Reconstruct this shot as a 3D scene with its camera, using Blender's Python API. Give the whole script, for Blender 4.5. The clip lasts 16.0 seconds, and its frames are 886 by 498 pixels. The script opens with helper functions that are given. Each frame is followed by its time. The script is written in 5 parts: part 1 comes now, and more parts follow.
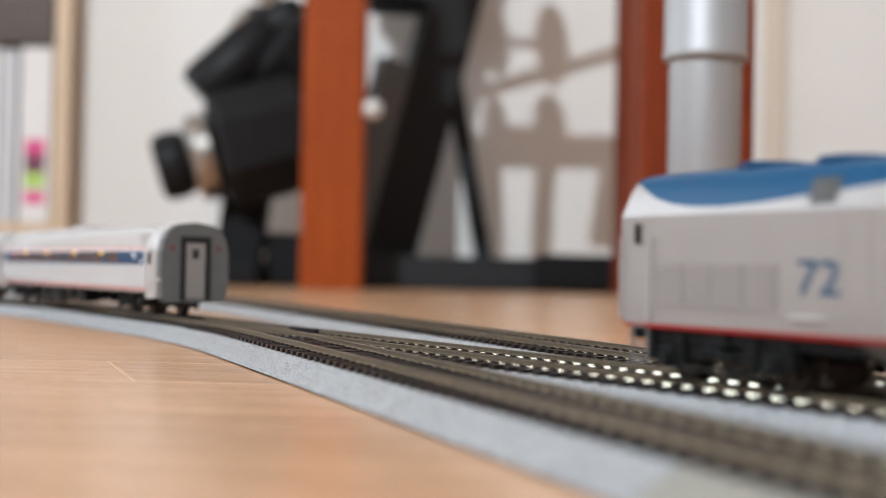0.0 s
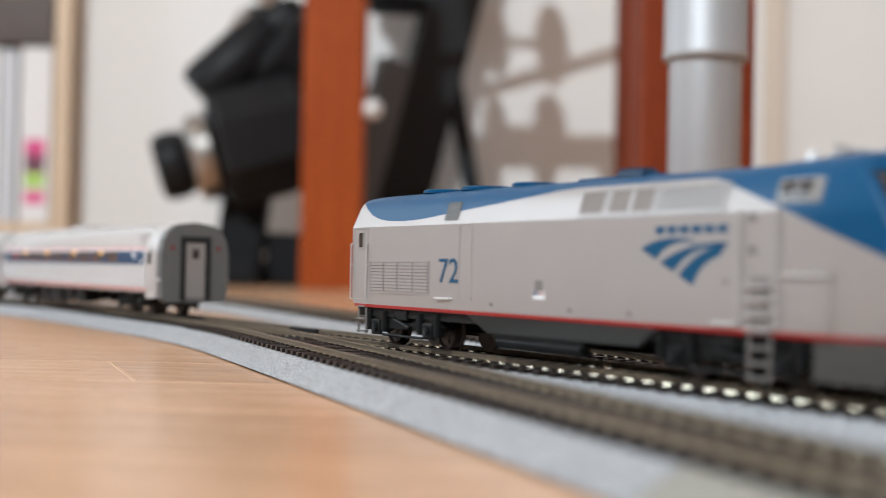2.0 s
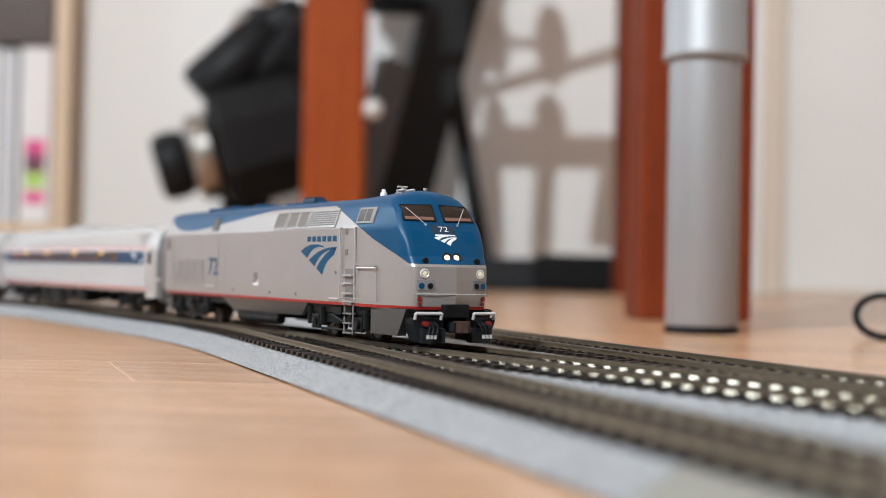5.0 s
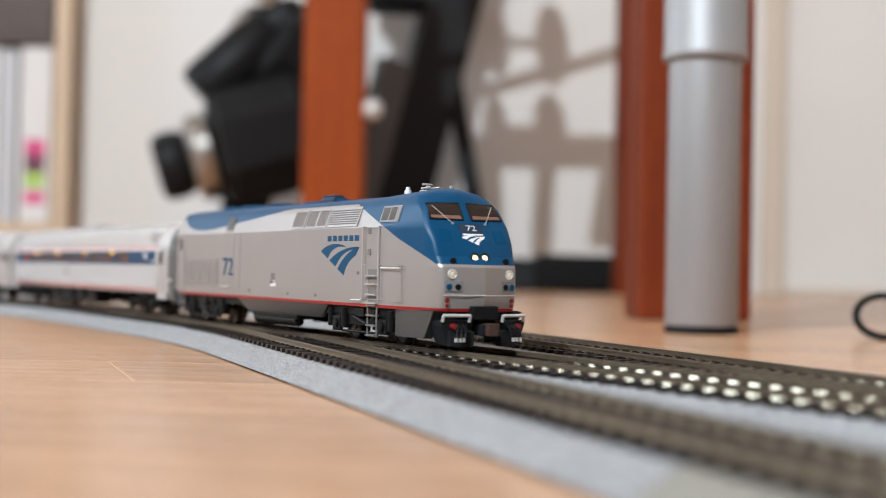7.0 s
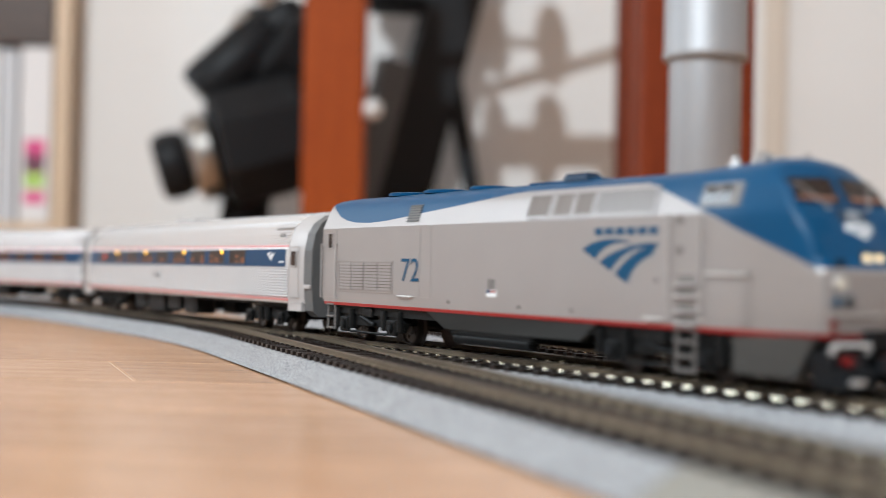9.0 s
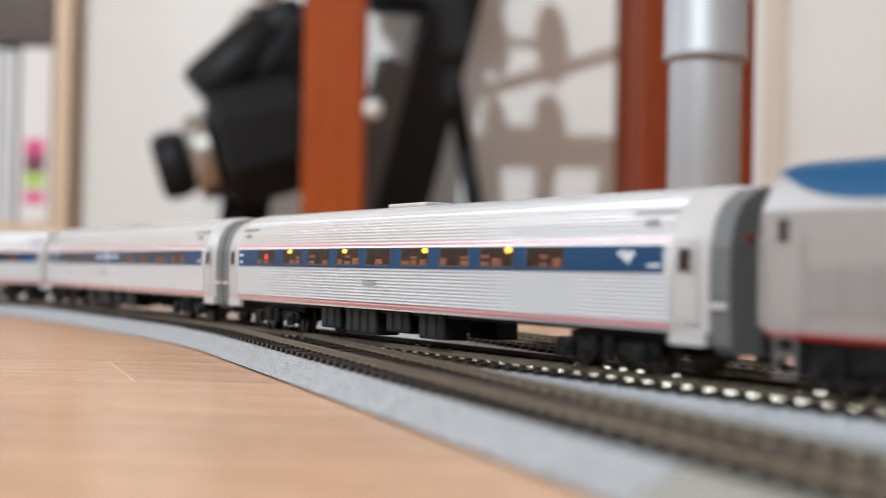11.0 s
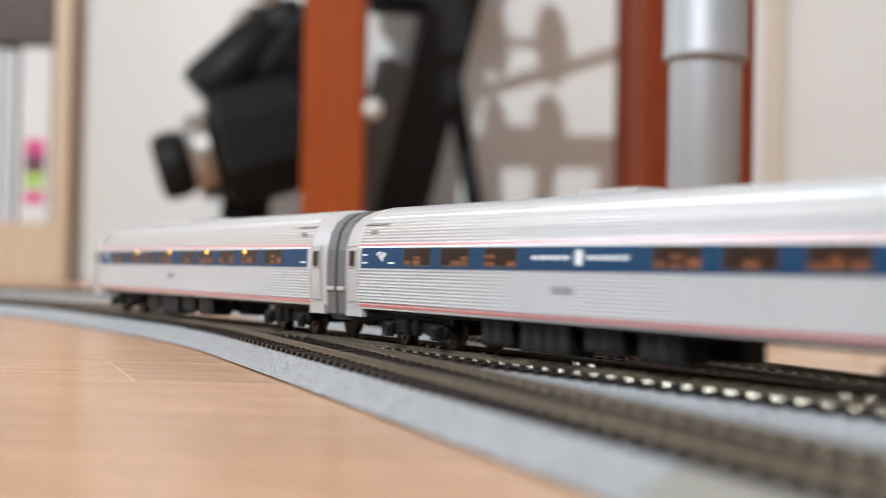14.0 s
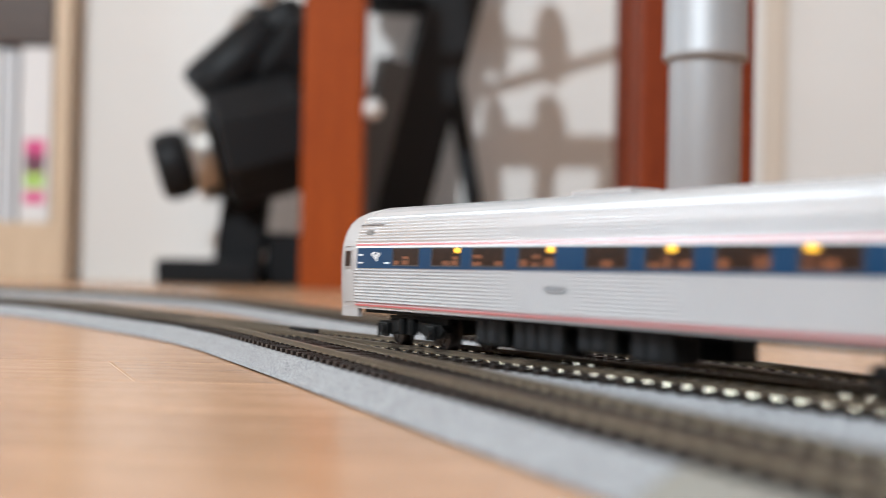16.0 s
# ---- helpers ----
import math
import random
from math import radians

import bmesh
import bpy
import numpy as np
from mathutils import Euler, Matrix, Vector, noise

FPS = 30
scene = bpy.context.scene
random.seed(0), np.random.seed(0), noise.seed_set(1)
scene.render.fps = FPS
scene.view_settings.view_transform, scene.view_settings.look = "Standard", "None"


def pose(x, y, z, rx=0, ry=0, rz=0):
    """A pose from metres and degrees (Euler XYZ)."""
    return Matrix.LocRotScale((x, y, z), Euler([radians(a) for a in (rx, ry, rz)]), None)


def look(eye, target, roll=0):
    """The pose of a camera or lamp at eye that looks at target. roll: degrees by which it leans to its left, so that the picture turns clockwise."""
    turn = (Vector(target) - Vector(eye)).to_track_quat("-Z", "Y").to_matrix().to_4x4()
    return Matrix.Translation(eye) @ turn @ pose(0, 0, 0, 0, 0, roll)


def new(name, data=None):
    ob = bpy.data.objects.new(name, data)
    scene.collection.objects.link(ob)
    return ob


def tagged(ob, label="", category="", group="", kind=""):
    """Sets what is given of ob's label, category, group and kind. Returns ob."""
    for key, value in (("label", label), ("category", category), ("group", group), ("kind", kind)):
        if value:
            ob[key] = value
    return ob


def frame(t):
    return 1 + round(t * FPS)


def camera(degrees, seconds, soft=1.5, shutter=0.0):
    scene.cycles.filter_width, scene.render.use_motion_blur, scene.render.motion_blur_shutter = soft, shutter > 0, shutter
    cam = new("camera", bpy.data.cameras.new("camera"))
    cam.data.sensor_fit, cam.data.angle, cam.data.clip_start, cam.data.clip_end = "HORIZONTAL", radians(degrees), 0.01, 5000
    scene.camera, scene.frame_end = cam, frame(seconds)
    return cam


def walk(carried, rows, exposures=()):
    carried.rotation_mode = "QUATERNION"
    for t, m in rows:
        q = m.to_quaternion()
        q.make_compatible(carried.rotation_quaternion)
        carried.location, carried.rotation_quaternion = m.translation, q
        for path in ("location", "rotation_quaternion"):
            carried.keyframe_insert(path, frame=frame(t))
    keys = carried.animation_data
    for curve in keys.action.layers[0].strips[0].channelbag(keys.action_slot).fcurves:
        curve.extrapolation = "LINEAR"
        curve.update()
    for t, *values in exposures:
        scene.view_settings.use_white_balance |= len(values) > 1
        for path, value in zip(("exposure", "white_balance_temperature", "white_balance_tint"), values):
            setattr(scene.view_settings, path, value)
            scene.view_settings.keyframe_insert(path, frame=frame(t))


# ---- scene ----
# ---- camera: stands still, close above the floor ----
RAIL = 0.0095          # height of the rail heads above the floor
EYE_Z = 0.0339
cam = camera(36.94, 16.0, soft=0.6, shutter=0.5)
cam.data.dof.use_dof = True
cam.data.dof.focus_distance = 0.440
cam.data.dof.aperture_fstop = 8.5
AHEAD = (0.0, math.cos(0.01662), math.sin(0.01662))
STAND = look((0, 0, EYE_Z), (AHEAD[0], AHEAD[1], EYE_Z + AHEAD[2]), roll=math.degrees(0.0195))
walk(cam, [(0, STAND), (16, STAND)], exposures=[(0, 0.0, 5500, 2), (16, 0.0, 5500, 2)])

# ---- light ----
world = bpy.data.worlds.new("world")
scene.world = world
world.use_nodes = True
world.node_tree.nodes["Background"].inputs[0].default_value = (1.0, 0.95, 0.9, 1)
world.node_tree.nodes["Background"].inputs[1].default_value = 0.01


def area_lamp(name, m, size, watts, colour):
    data = bpy.data.lights.new(name, "AREA")
    data.shape, data.size, data.energy, data.color = "DISK", size, watts, colour
    ob = new(name, data)
    ob.matrix_world = m
    return ob


# Unseen key lamp, placed to suit the wall's shadows; the pendant is added.
LAMP = (-1.30, -1.60, 2.20)
area_lamp("key_lamp_light", look((LAMP[0] + 0.01, LAMP[1] + 0.02, LAMP[2] - 0.03), (0.0, 1.60, 0.10)), 0.05, 132, (1.0, 0.955, 0.91))
# Weak overhead fill, added out of view to lift the upward faces.
FILL_LAMP = (-0.20, 0.20, 2.44)
area_lamp("fill_lamp_light", look(FILL_LAMP, (FILL_LAMP[0], FILL_LAMP[1] + 0.01, 0)), 0.4, 4, (1.0, 0.96, 0.93))
WINDOW_Y, WINDOW_Z = (1.15, 2.35), (0.80, 2.00)
data = bpy.data.lights.new("window_light", "AREA")
data.shape, data.size, data.size_y, data.energy, data.color = "RECTANGLE", 1.10, 1.10, 36, (0.99, 0.985, 0.98)
sky_light = new("window_light", data)
sky_light.matrix_world = look((-3.215, 1.75, 1.40), (0.0, 1.75, 1.40))


# ---- materials ----
def material(name, colour, rough=0.5, metal=0.0, grain=0.0, scale=200.0, bump=0.0, stain=0.0, stain_scale=15.0, coat=0.0, emit=0.0, vary=0.0, stretch=None):
    """Principled surface with two scales of colour variation and a fine relief."""
    m = bpy.data.materials.new(name)
    m.use_nodes = True
    nt = m.node_tree
    p = nt.nodes["Principled BSDF"]
    p.inputs["Roughness"].default_value = rough
    p.inputs["Metallic"].default_value = metal
    p.inputs["Coat Weight"].default_value = coat
    p.inputs["Coat Roughness"].default_value = 0.12
    p.inputs["Base Color"].default_value = (*colour, 1)
    p.inputs["Specular IOR Level"].default_value = 0.15 if (max(colour) < 0.03 and rough > 0.3) or name.startswith(("post_", "loco_blue", "coach_band", "decal_blue")) else 0.5
    co = nt.nodes.new("ShaderNodeTexCoord")
    src = co.outputs["Object"]
    if stretch:
        mp = nt.nodes.new("ShaderNodeMapping")
        mp.inputs["Scale"].default_value = stretch
        nt.links.new(src, mp.inputs["Vector"])
        src = mp.outputs["Vector"]
    last = None
    if grain or stain or vary:
        rgb = nt.nodes.new("ShaderNodeRGB")
        rgb.outputs[0].default_value = (*colour, 1)
        last = rgb.outputs[0]
        for amount, sc in ((grain, scale), (stain, stain_scale)):
            if amount:
                n = nt.nodes.new("ShaderNodeTexNoise")
                n.inputs["Scale"].default_value = sc
                n.inputs["Detail"].default_value = 4
                nt.links.new(src, n.inputs["Vector"])
                r = nt.nodes.new("ShaderNodeMapRange")
                r.inputs["From Min"].default_value, r.inputs["From Max"].default_value = 0.3, 0.7
                r.inputs["To Min"].default_value, r.inputs["To Max"].default_value = 1 - amount, 1 + amount
                nt.links.new(n.outputs["Fac"], r.inputs["Value"])
                mul = nt.nodes.new("ShaderNodeVectorMath")
                mul.operation = "SCALE"
                nt.links.new(last, mul.inputs[0])
                nt.links.new(r.outputs[0], mul.inputs["Scale"])
                last = mul.outputs[0]
        if vary:
            oi = nt.nodes.new("ShaderNodeObjectInfo")
            r = nt.nodes.new("ShaderNodeMapRange")
            r.inputs["To Min"].default_value, r.inputs["To Max"].default_value = 1 - vary, 1 + vary
            nt.links.new(oi.outputs["Random"], r.inputs["Value"])
            mul = nt.nodes.new("ShaderNodeVectorMath")
            mul.operation = "SCALE"
            nt.links.new(last, mul.inputs[0])
            nt.links.new(r.outputs[0], mul.inputs["Scale"])
            last = mul.outputs[0]
        nt.links.new(last, p.inputs["Base Color"])
    if bump:
        n = nt.nodes.new("ShaderNodeTexNoise")
        n.inputs["Scale"].default_value = scale
        n.inputs["Detail"].default_value = 3
        nt.links.new(src, n.inputs["Vector"])
        b = nt.nodes.new("ShaderNodeBump")
        b.inputs["Strength"].default_value = bump
        b.inputs["Distance"].default_value = 0.3 / scale
        nt.links.new(n.outputs["Fac"], b.inputs["Height"])
        nt.links.new(b.outputs[0], p.inputs["Normal"])
    if emit:
        p.inputs["Emission Color"].default_value = (*colour, 1)
        p.inputs["Emission Strength"].default_value = emit
    return m


def wood(name, light, dark, rough, ring=60.0, stretch=(1, 12, 12), coat=0.0, vary=0.0, relief=0.05):
    """Grain streaks along local x."""
    m = material(name, light, rough, coat=coat)
    nt = m.node_tree
    p = nt.nodes["Principled BSDF"]
    co = nt.nodes.new("ShaderNodeTexCoord")
    mp = nt.nodes.new("ShaderNodeMapping")
    mp.inputs["Scale"].default_value = stretch
    nt.links.new(co.outputs["Object"], mp.inputs["Vector"])
    oi = nt.nodes.new("ShaderNodeObjectInfo")
    off = nt.nodes.new("ShaderNodeVectorMath")
    off.operation = "MULTIPLY_ADD"
    comb = nt.nodes.new("ShaderNodeCombineXYZ")
    for k in range(3):
        nt.links.new(oi.outputs["Random"], comb.inputs[k])
    nt.links.new(comb.outputs[0], off.inputs[0])
    off.inputs[1].default_value = (7, 13, 5)
    nt.links.new(mp.outputs[0], off.inputs[2])
    coarse, fine = nt.nodes.new("ShaderNodeTexNoise"), nt.nodes.new("ShaderNodeTexNoise")
    coarse.inputs["Scale"].default_value, fine.inputs["Scale"].default_value = ring * 0.12, ring
    for n in (coarse, fine):
        n.inputs["Detail"].default_value = 5
        nt.links.new(off.outputs[0], n.inputs["Vector"])
    add = nt.nodes.new("ShaderNodeMath")
    add.operation = "MULTIPLY_ADD"
    add.inputs[1].default_value = 0.6
    nt.links.new(fine.outputs["Fac"], add.inputs[0])
    sc = nt.nodes.new("ShaderNodeMath")
    sc.operation = "MULTIPLY"
    sc.inputs[1].default_value = 0.5
    nt.links.new(coarse.outputs["Fac"], sc.inputs[0])
    nt.links.new(sc.outputs[0], add.inputs[2])
    ramp = nt.nodes.new("ShaderNodeValToRGB")
    ramp.color_ramp.elements[0].position, ramp.color_ramp.elements[0].color = 0.38, (*dark, 1)
    ramp.color_ramp.elements[1].position, ramp.color_ramp.elements[1].color = 0.68, (*light, 1)
    nt.links.new(add.outputs[0], ramp.inputs[0])
    last = ramp.outputs[0]
    if vary:
        r = nt.nodes.new("ShaderNodeMapRange")
        r.inputs["To Min"].default_value, r.inputs["To Max"].default_value = 1 - vary, 1 + vary
        nt.links.new(oi.outputs["Random"], r.inputs["Value"])
        mul = nt.nodes.new("ShaderNodeVectorMath")
        mul.operation = "SCALE"
        nt.links.new(last, mul.inputs[0])
        nt.links.new(r.outputs[0], mul.inputs["Scale"])
        last = mul.outputs[0]
    nt.links.new(last, p.inputs["Base Color"])
    b = nt.nodes.new("ShaderNodeBump")
    b.inputs["Strength"].default_value = relief
    b.inputs["Distance"].default_value = 0.001
    nt.links.new(fine.outputs["Fac"], b.inputs["Height"])
    nt.links.new(b.outputs[0], p.inputs["Normal"])
    return m


MAT = {
    "floor": wood("floor_laminate", (0.585, 0.345, 0.195), (0.40, 0.225, 0.117), 0.25, 60, (3.0, 18, 18), vary=0.07, relief=0.04),
    "joint": material("floor_joint", (0.55, 0.40, 0.26), 0.7),
    "wall": material("wall_paper", (0.83, 0.80, 0.77), 0.85, grain=0.03, scale=900, bump=0.25, stain=0.02, stain_scale=3),
    "wall_plain": material("wall_paper_beige", (0.42, 0.37, 0.32), 0.85, grain=0.03, scale=900, bump=0.25, stain=0.03, stain_scale=3),
    "ceiling": material("ceiling_paint", (0.62, 0.60, 0.57), 0.9, grain=0.02, scale=50, bump=0.1),
    "ballast": material("ballast_plastic", (0.27, 0.272, 0.28), 0.5, grain=0.75, scale=1400, bump=1.0, stain=0.06, stain_scale=60),
    "ballast_dark": material("ballast_plastic_dull", (0.23, 0.215, 0.185), 0.7, grain=0.35, scale=1500, bump=1.0),
    "tie": material("sleeper_plastic", (0.018, 0.013, 0.011), 0.35, grain=0.2, scale=600, bump=0.1),
    "rail": material("rail_nickel", (0.158, 0.124, 0.086), 0.40, metal=0.5, grain=0.12, scale=300, stain=0.12, stain_scale=25),
    "glint_pad": material("rail_glint_pad", (0.60, 0.55, 0.43), 0.17, metal=1.0),
    "post": wood("post_varnish", (0.34, 0.066, 0.005), (0.23, 0.038, 0.003), 0.55, 45, (14, 14, 1.2)),
    # Redder, darker copy of the post varnish, with the right legs' shade in it.
    "mahogany": wood("post_shaded", (0.19, 0.034, 0.008), (0.105, 0.017, 0.005), 0.5, 45, (14, 14, 1.2)),
    "steel": material("leg_aluminium", (0.36, 0.36, 0.37), 0.56, metal=0.5, grain=0.04, scale=900, stretch=(1, 1, 0.05)),
    "black": material("black_plastic", (0.008, 0.008, 0.009), 0.55, grain=0.15, scale=300, bump=0.1),
    "rack": material("rack_powder_coat", (0.026, 0.027, 0.029), 0.55, grain=0.12, scale=700, bump=0.2),
    # Lighter copy of the rack coat, with light from the left in its colour.
    "rack_grey": material("rack_lit_coat", (0.11, 0.113, 0.12), 0.5, grain=0.12, scale=700, bump=0.2),
    "rubber": material("dumbbell_rubber", (0.012, 0.012, 0.013), 0.42, grain=0.15, scale=200, bump=0.1),
    "chrome": material("dumbbell_chrome", (0.45, 0.43, 0.40), 0.3, metal=1.0),
    "birch": wood("shelf_birch", (0.66, 0.50, 0.34), (0.56, 0.41, 0.27), 0.5, 40, (12, 12, 1.2)),
    "walnut": wood("shelf_walnut", (0.07, 0.036, 0.020), (0.035, 0.018, 0.010), 0.5, 40, (1.2, 12, 12)),
    "paper": material("binder_white", (0.74, 0.71, 0.70), 0.6, grain=0.02, scale=300),
    "grey_paper": material("binder_grey", (0.55, 0.55, 0.57), 0.6, grain=0.03, scale=300),
    "pink": material("print_pink", (0.62, 0.06, 0.22), 0.5, grain=0.3, scale=60),
    "green": material("print_green", (0.42, 0.60, 0.12), 0.5, grain=0.3, scale=60),
    "dark_print": material("print_dark", (0.12, 0.03, 0.06), 0.5, grain=0.4, scale=60),
    "trim": material("strip_beige_paint", (0.70, 0.60, 0.50), 0.5, grain=0.02, scale=100),
    "silver": material("loco_silver_paint", (0.37, 0.345, 0.335), 0.40, metal=0.5, grain=0.02, scale=2000, stain=0.02, stain_scale=60),
    "skirt": material("loco_skirt_grey", (0.044, 0.043, 0.040), 0.34, grain=0.08, scale=900),
    "blue": material("loco_blue_paint", (0.004, 0.054, 0.135), 0.42, grain=0.03, scale=1500),
    "decal_blue": material("decal_blue", (0.008, 0.060, 0.130), 0.5),
    "white": material("decal_white", (0.80, 0.80, 0.80), 0.5),
    "red": material("stripe_red", (0.27, 0.025, 0.022), 0.45),
    "bogie": material("bogie_dark", (0.006, 0.006, 0.006), 0.5, grain=0.3, scale=700, bump=0.3),
    "pilot": material("pilot_grey", (0.015, 0.016, 0.018), 0.45, grain=0.1, scale=900),
    "glass_dark": material("cab_glass", (0.024, 0.015, 0.012), 0.12),
    "cab_inside": material("cab_interior", (0.20, 0.10, 0.07), 0.6),
    "wheel": material("wheel_steel", (0.065, 0.050, 0.042), 0.35, metal=0.7, grain=0.2, scale=500),
    "rust": material("coupler_brown", (0.06, 0.030, 0.022), 0.55, grain=0.2, scale=700),
    "handle": material("grab_iron", (0.70, 0.68, 0.66), 0.35, metal=0.3),
    "louvre": material("louvre_shade", (0.16, 0.145, 0.135), 0.55),
    "frame_grey": material("window_frame_grey", (0.21, 0.21, 0.215), 0.5, metal=0.1),
    "lamp_on": material("lamp_warm", (1.0, 0.74, 0.42), 0.3, emit=1.1),
    "lamp_off": material("lamp_lens", (0.70, 0.62, 0.45), 0.15, coat=0.6, emit=0.25),
    "car": material("coach_silver", (0.60, 0.595, 0.60), 0.26, metal=0.36, grain=0.02, scale=2000, stain=0.02, stain_scale=60),
    "car_smooth": material("coach_door_silver", (0.41, 0.385, 0.375), 0.42, metal=0.05, grain=0.02, scale=1500),
    "car_blue": material("coach_band_blue", (0.009, 0.040, 0.100), 0.38, grain=0.03, scale=1500),
    "car_red": material("coach_stripe_red", (0.52, 0.13, 0.13), 0.4),
    "window": material("coach_window_amber", (0.022, 0.009, 0.004), 0.32, grain=0.5, scale=500),
    "led": material("coach_led_yellow", (1.0, 0.50, 0.03), 0.4, emit=1.6),
    "led_red": material("coach_led_red", (1.0, 0.02, 0.03), 0.4, emit=1.0),
    "diaphragm": material("diaphragm_grey", (0.098, 0.097, 0.096), 0.5, grain=0.05, scale=600),
    "door_dark": material("end_door_shadow", (0.02, 0.02, 0.02), 0.6),
    "door_grey": material("end_door_grey", (0.22, 0.20, 0.19), 0.5),
    "frame_brown": material("grille_fill", (0.20, 0.175, 0.16), 0.55),
    "louvre_pale": material("louvre_pale", (0.20, 0.185, 0.175), 0.55),
    "handle_grey": material("grab_iron_grey", (0.45, 0.43, 0.42), 0.4, metal=0.3),
    "red_lens": material("red_lens", (0.20, 0.012, 0.012), 0.25),
    "decal_dark": material("decal_navy", (0.012, 0.03, 0.06), 0.4),
    "blue_dark": material("exhaust_blue", (0.010, 0.035, 0.075), 0.5),
    "window_frame": material("coach_window_frame", (0.05, 0.05, 0.055), 0.4),
    # Amber colour for the glow of the lit interior, laid on the panes.
    "seat": material("coach_window_glow", (0.17, 0.050, 0.010), 0.5, grain=0.6, scale=900),
    "grey_mark": material("decal_grey", (0.25, 0.25, 0.26), 0.5),
}


MAT["glass_clear"] = material("window_glass", (1.0, 1.0, 1.0), 0.02)
MAT["glass_clear"].node_tree.nodes["Principled BSDF"].inputs["Transmission Weight"].default_value = 1.0


# ---- building helpers ----
MM = 0.001


def part(name, bm, mat, parent=None, label="", smooth=False):
    me = bpy.data.meshes.new(name)
    bm.to_mesh(me)
    bm.free()
    if smooth:
        for p in me.polygons:
            p.use_smooth = True
        me.set_sharp_from_angle(angle=radians(35))
    for m in mat if isinstance(mat, (list, tuple)) else [mat]:
        me.materials.append(m if not isinstance(m, str) else MAT[m])
    ob = new(name, me)
    if parent is not None:
        ob.parent = parent
    if label:
        ob["label"] = label
    return ob


def empty(name, label, category, group="", kind=""):
    ob = new(name)
    ob.empty_display_size = 0.02
    return tagged(ob, label, category, group, kind)


def box(bm, lo, hi, bevel=0.0, mat=0):
    vs = [bm.verts.new((x, y, z)) for x in (lo[0], hi[0]) for y in (lo[1], hi[1]) for z in (lo[2], hi[2])]
    fs = [bm.faces.new([vs[i] for i in f]) for f in ((0, 1, 3, 2), (4, 6, 7, 5), (0, 4, 5, 1), (2, 3, 7, 6), (0, 2, 6, 4), (1, 5, 7, 3))]
    for f in fs:
        f.material_index = mat
    if bevel:
        es = list({e for f in fs for e in f.edges})
        bmesh.ops.bevel(bm, geom=es, offset=bevel, segments=2, profile=0.5, affect="EDGES", material=mat)
    return bm


def rod(bm, a, b, r, n=10, r2=None, mat=0):
    """A capped round bar from a to b."""
    a, b = Vector(a), Vector(b)
    q = (b - a).to_track_quat("Z", "Y").to_matrix()
    rings = []
    for c, rad in ((a, r), (b, r if r2 is None else r2)):
        rings.append([bm.verts.new(c + q @ Vector((rad * math.cos(2 * math.pi * k / n), rad * math.sin(2 * math.pi * k / n), 0))) for k in range(n)])
    for k in range(n):
        bm.faces.new((rings[0][k], rings[0][(k + 1) % n], rings[1][(k + 1) % n], rings[1][k])).material_index = mat
    bm.faces.new(rings[0][::-1]).material_index = mat
    bm.faces.new(rings[1]).material_index = mat
    return bm


def lathe(bm, profile, n=32, m=None, mat=0):
    """A turned body about local z from (radius, height) pairs."""
    m = m or Matrix()
    rings = [[bm.verts.new(m @ Vector((r * math.cos(2 * math.pi * k / n), r * math.sin(2 * math.pi * k / n), z))) for k in range(n)] for r, z in profile]
    for a, b in zip(rings, rings[1:]):
        for k in range(n):
            bm.faces.new((a[k], a[(k + 1) % n], b[(k + 1) % n], b[k])).material_index = mat
    bm.faces.new(rings[0][::-1]).material_index = mat
    bm.faces.new(rings[-1]).material_index = mat
    return bm


def prism(bm, outline, axis, lo, hi, mat=0):
    """A flat outline pushed along an axis: 0, 1 or 2."""
    def put(p, d):
        q = list(p)
        q.insert(axis, d)
        return bm.verts.new(q)
    a, b = [put(p, lo) for p in outline], [put(p, hi) for p in outline]
    n = len(outline)
    for k in range(n):
        bm.faces.new((a[k], a[(k + 1) % n], b[(k + 1) % n], b[k])).material_index = mat
    bm.faces.new(a[::-1]).material_index = mat
    bm.faces.new(b).material_index = mat
    bmesh.ops.recalc_face_normals(bm, faces=bm.faces[:])
    return bm


def tube(bm, pts, r, n=8):
    pts = [Vector(p) for p in pts]
    rings = []
    for i, p in enumerate(pts):
        d = (pts[min(i + 1, len(pts) - 1)] - pts[max(i - 1, 0)]).normalized()
        q = d.to_track_quat("Z", "Y").to_matrix()
        rings.append([bm.verts.new(p + q @ Vector((r * math.cos(2 * math.pi * k / n), r * math.sin(2 * math.pi * k / n), 0))) for k in range(n)])
    for a, b in zip(rings, rings[1:]):
        for k in range(n):
            bm.faces.new((a[k], a[(k + 1) % n], b[(k + 1) % n], b[k]))
    bm.faces.new(rings[0][::-1])
    bm.faces.new(rings[-1])
    bmesh.ops.recalc_face_normals(bm, faces=bm.faces[:])
    return bm


# ---- the lines of the tracks, seen from above ----
HEAD = radians(-59.636)
BASE = Vector((-0.0036, 0.4378))
DIR = Vector((math.cos(HEAD), math.sin(HEAD)))


def on_line(start, heading, s):
    return start + Vector((math.cos(heading), math.sin(heading))) * s


def arc(start, heading, radius, s):
    """A place s along an arc that turns left (radius > 0) or right, with its heading."""
    turn = s / radius
    c = start + Vector((-math.sin(heading), math.cos(heading))) * radius
    h = heading + turn
    return c + Vector((math.sin(h), -math.cos(h))) * radius, h


BEND_S, BEND_R = -0.400, 0.550


def main_track(s):
    """Place and heading of the train's track, s metres on from a mark near the camera's focus."""
    if s >= BEND_S:
        return BASE + DIR * s, HEAD
    p, h = arc(BASE + DIR * BEND_S, HEAD + math.pi, BEND_R, BEND_S - s)
    return p, h - math.pi


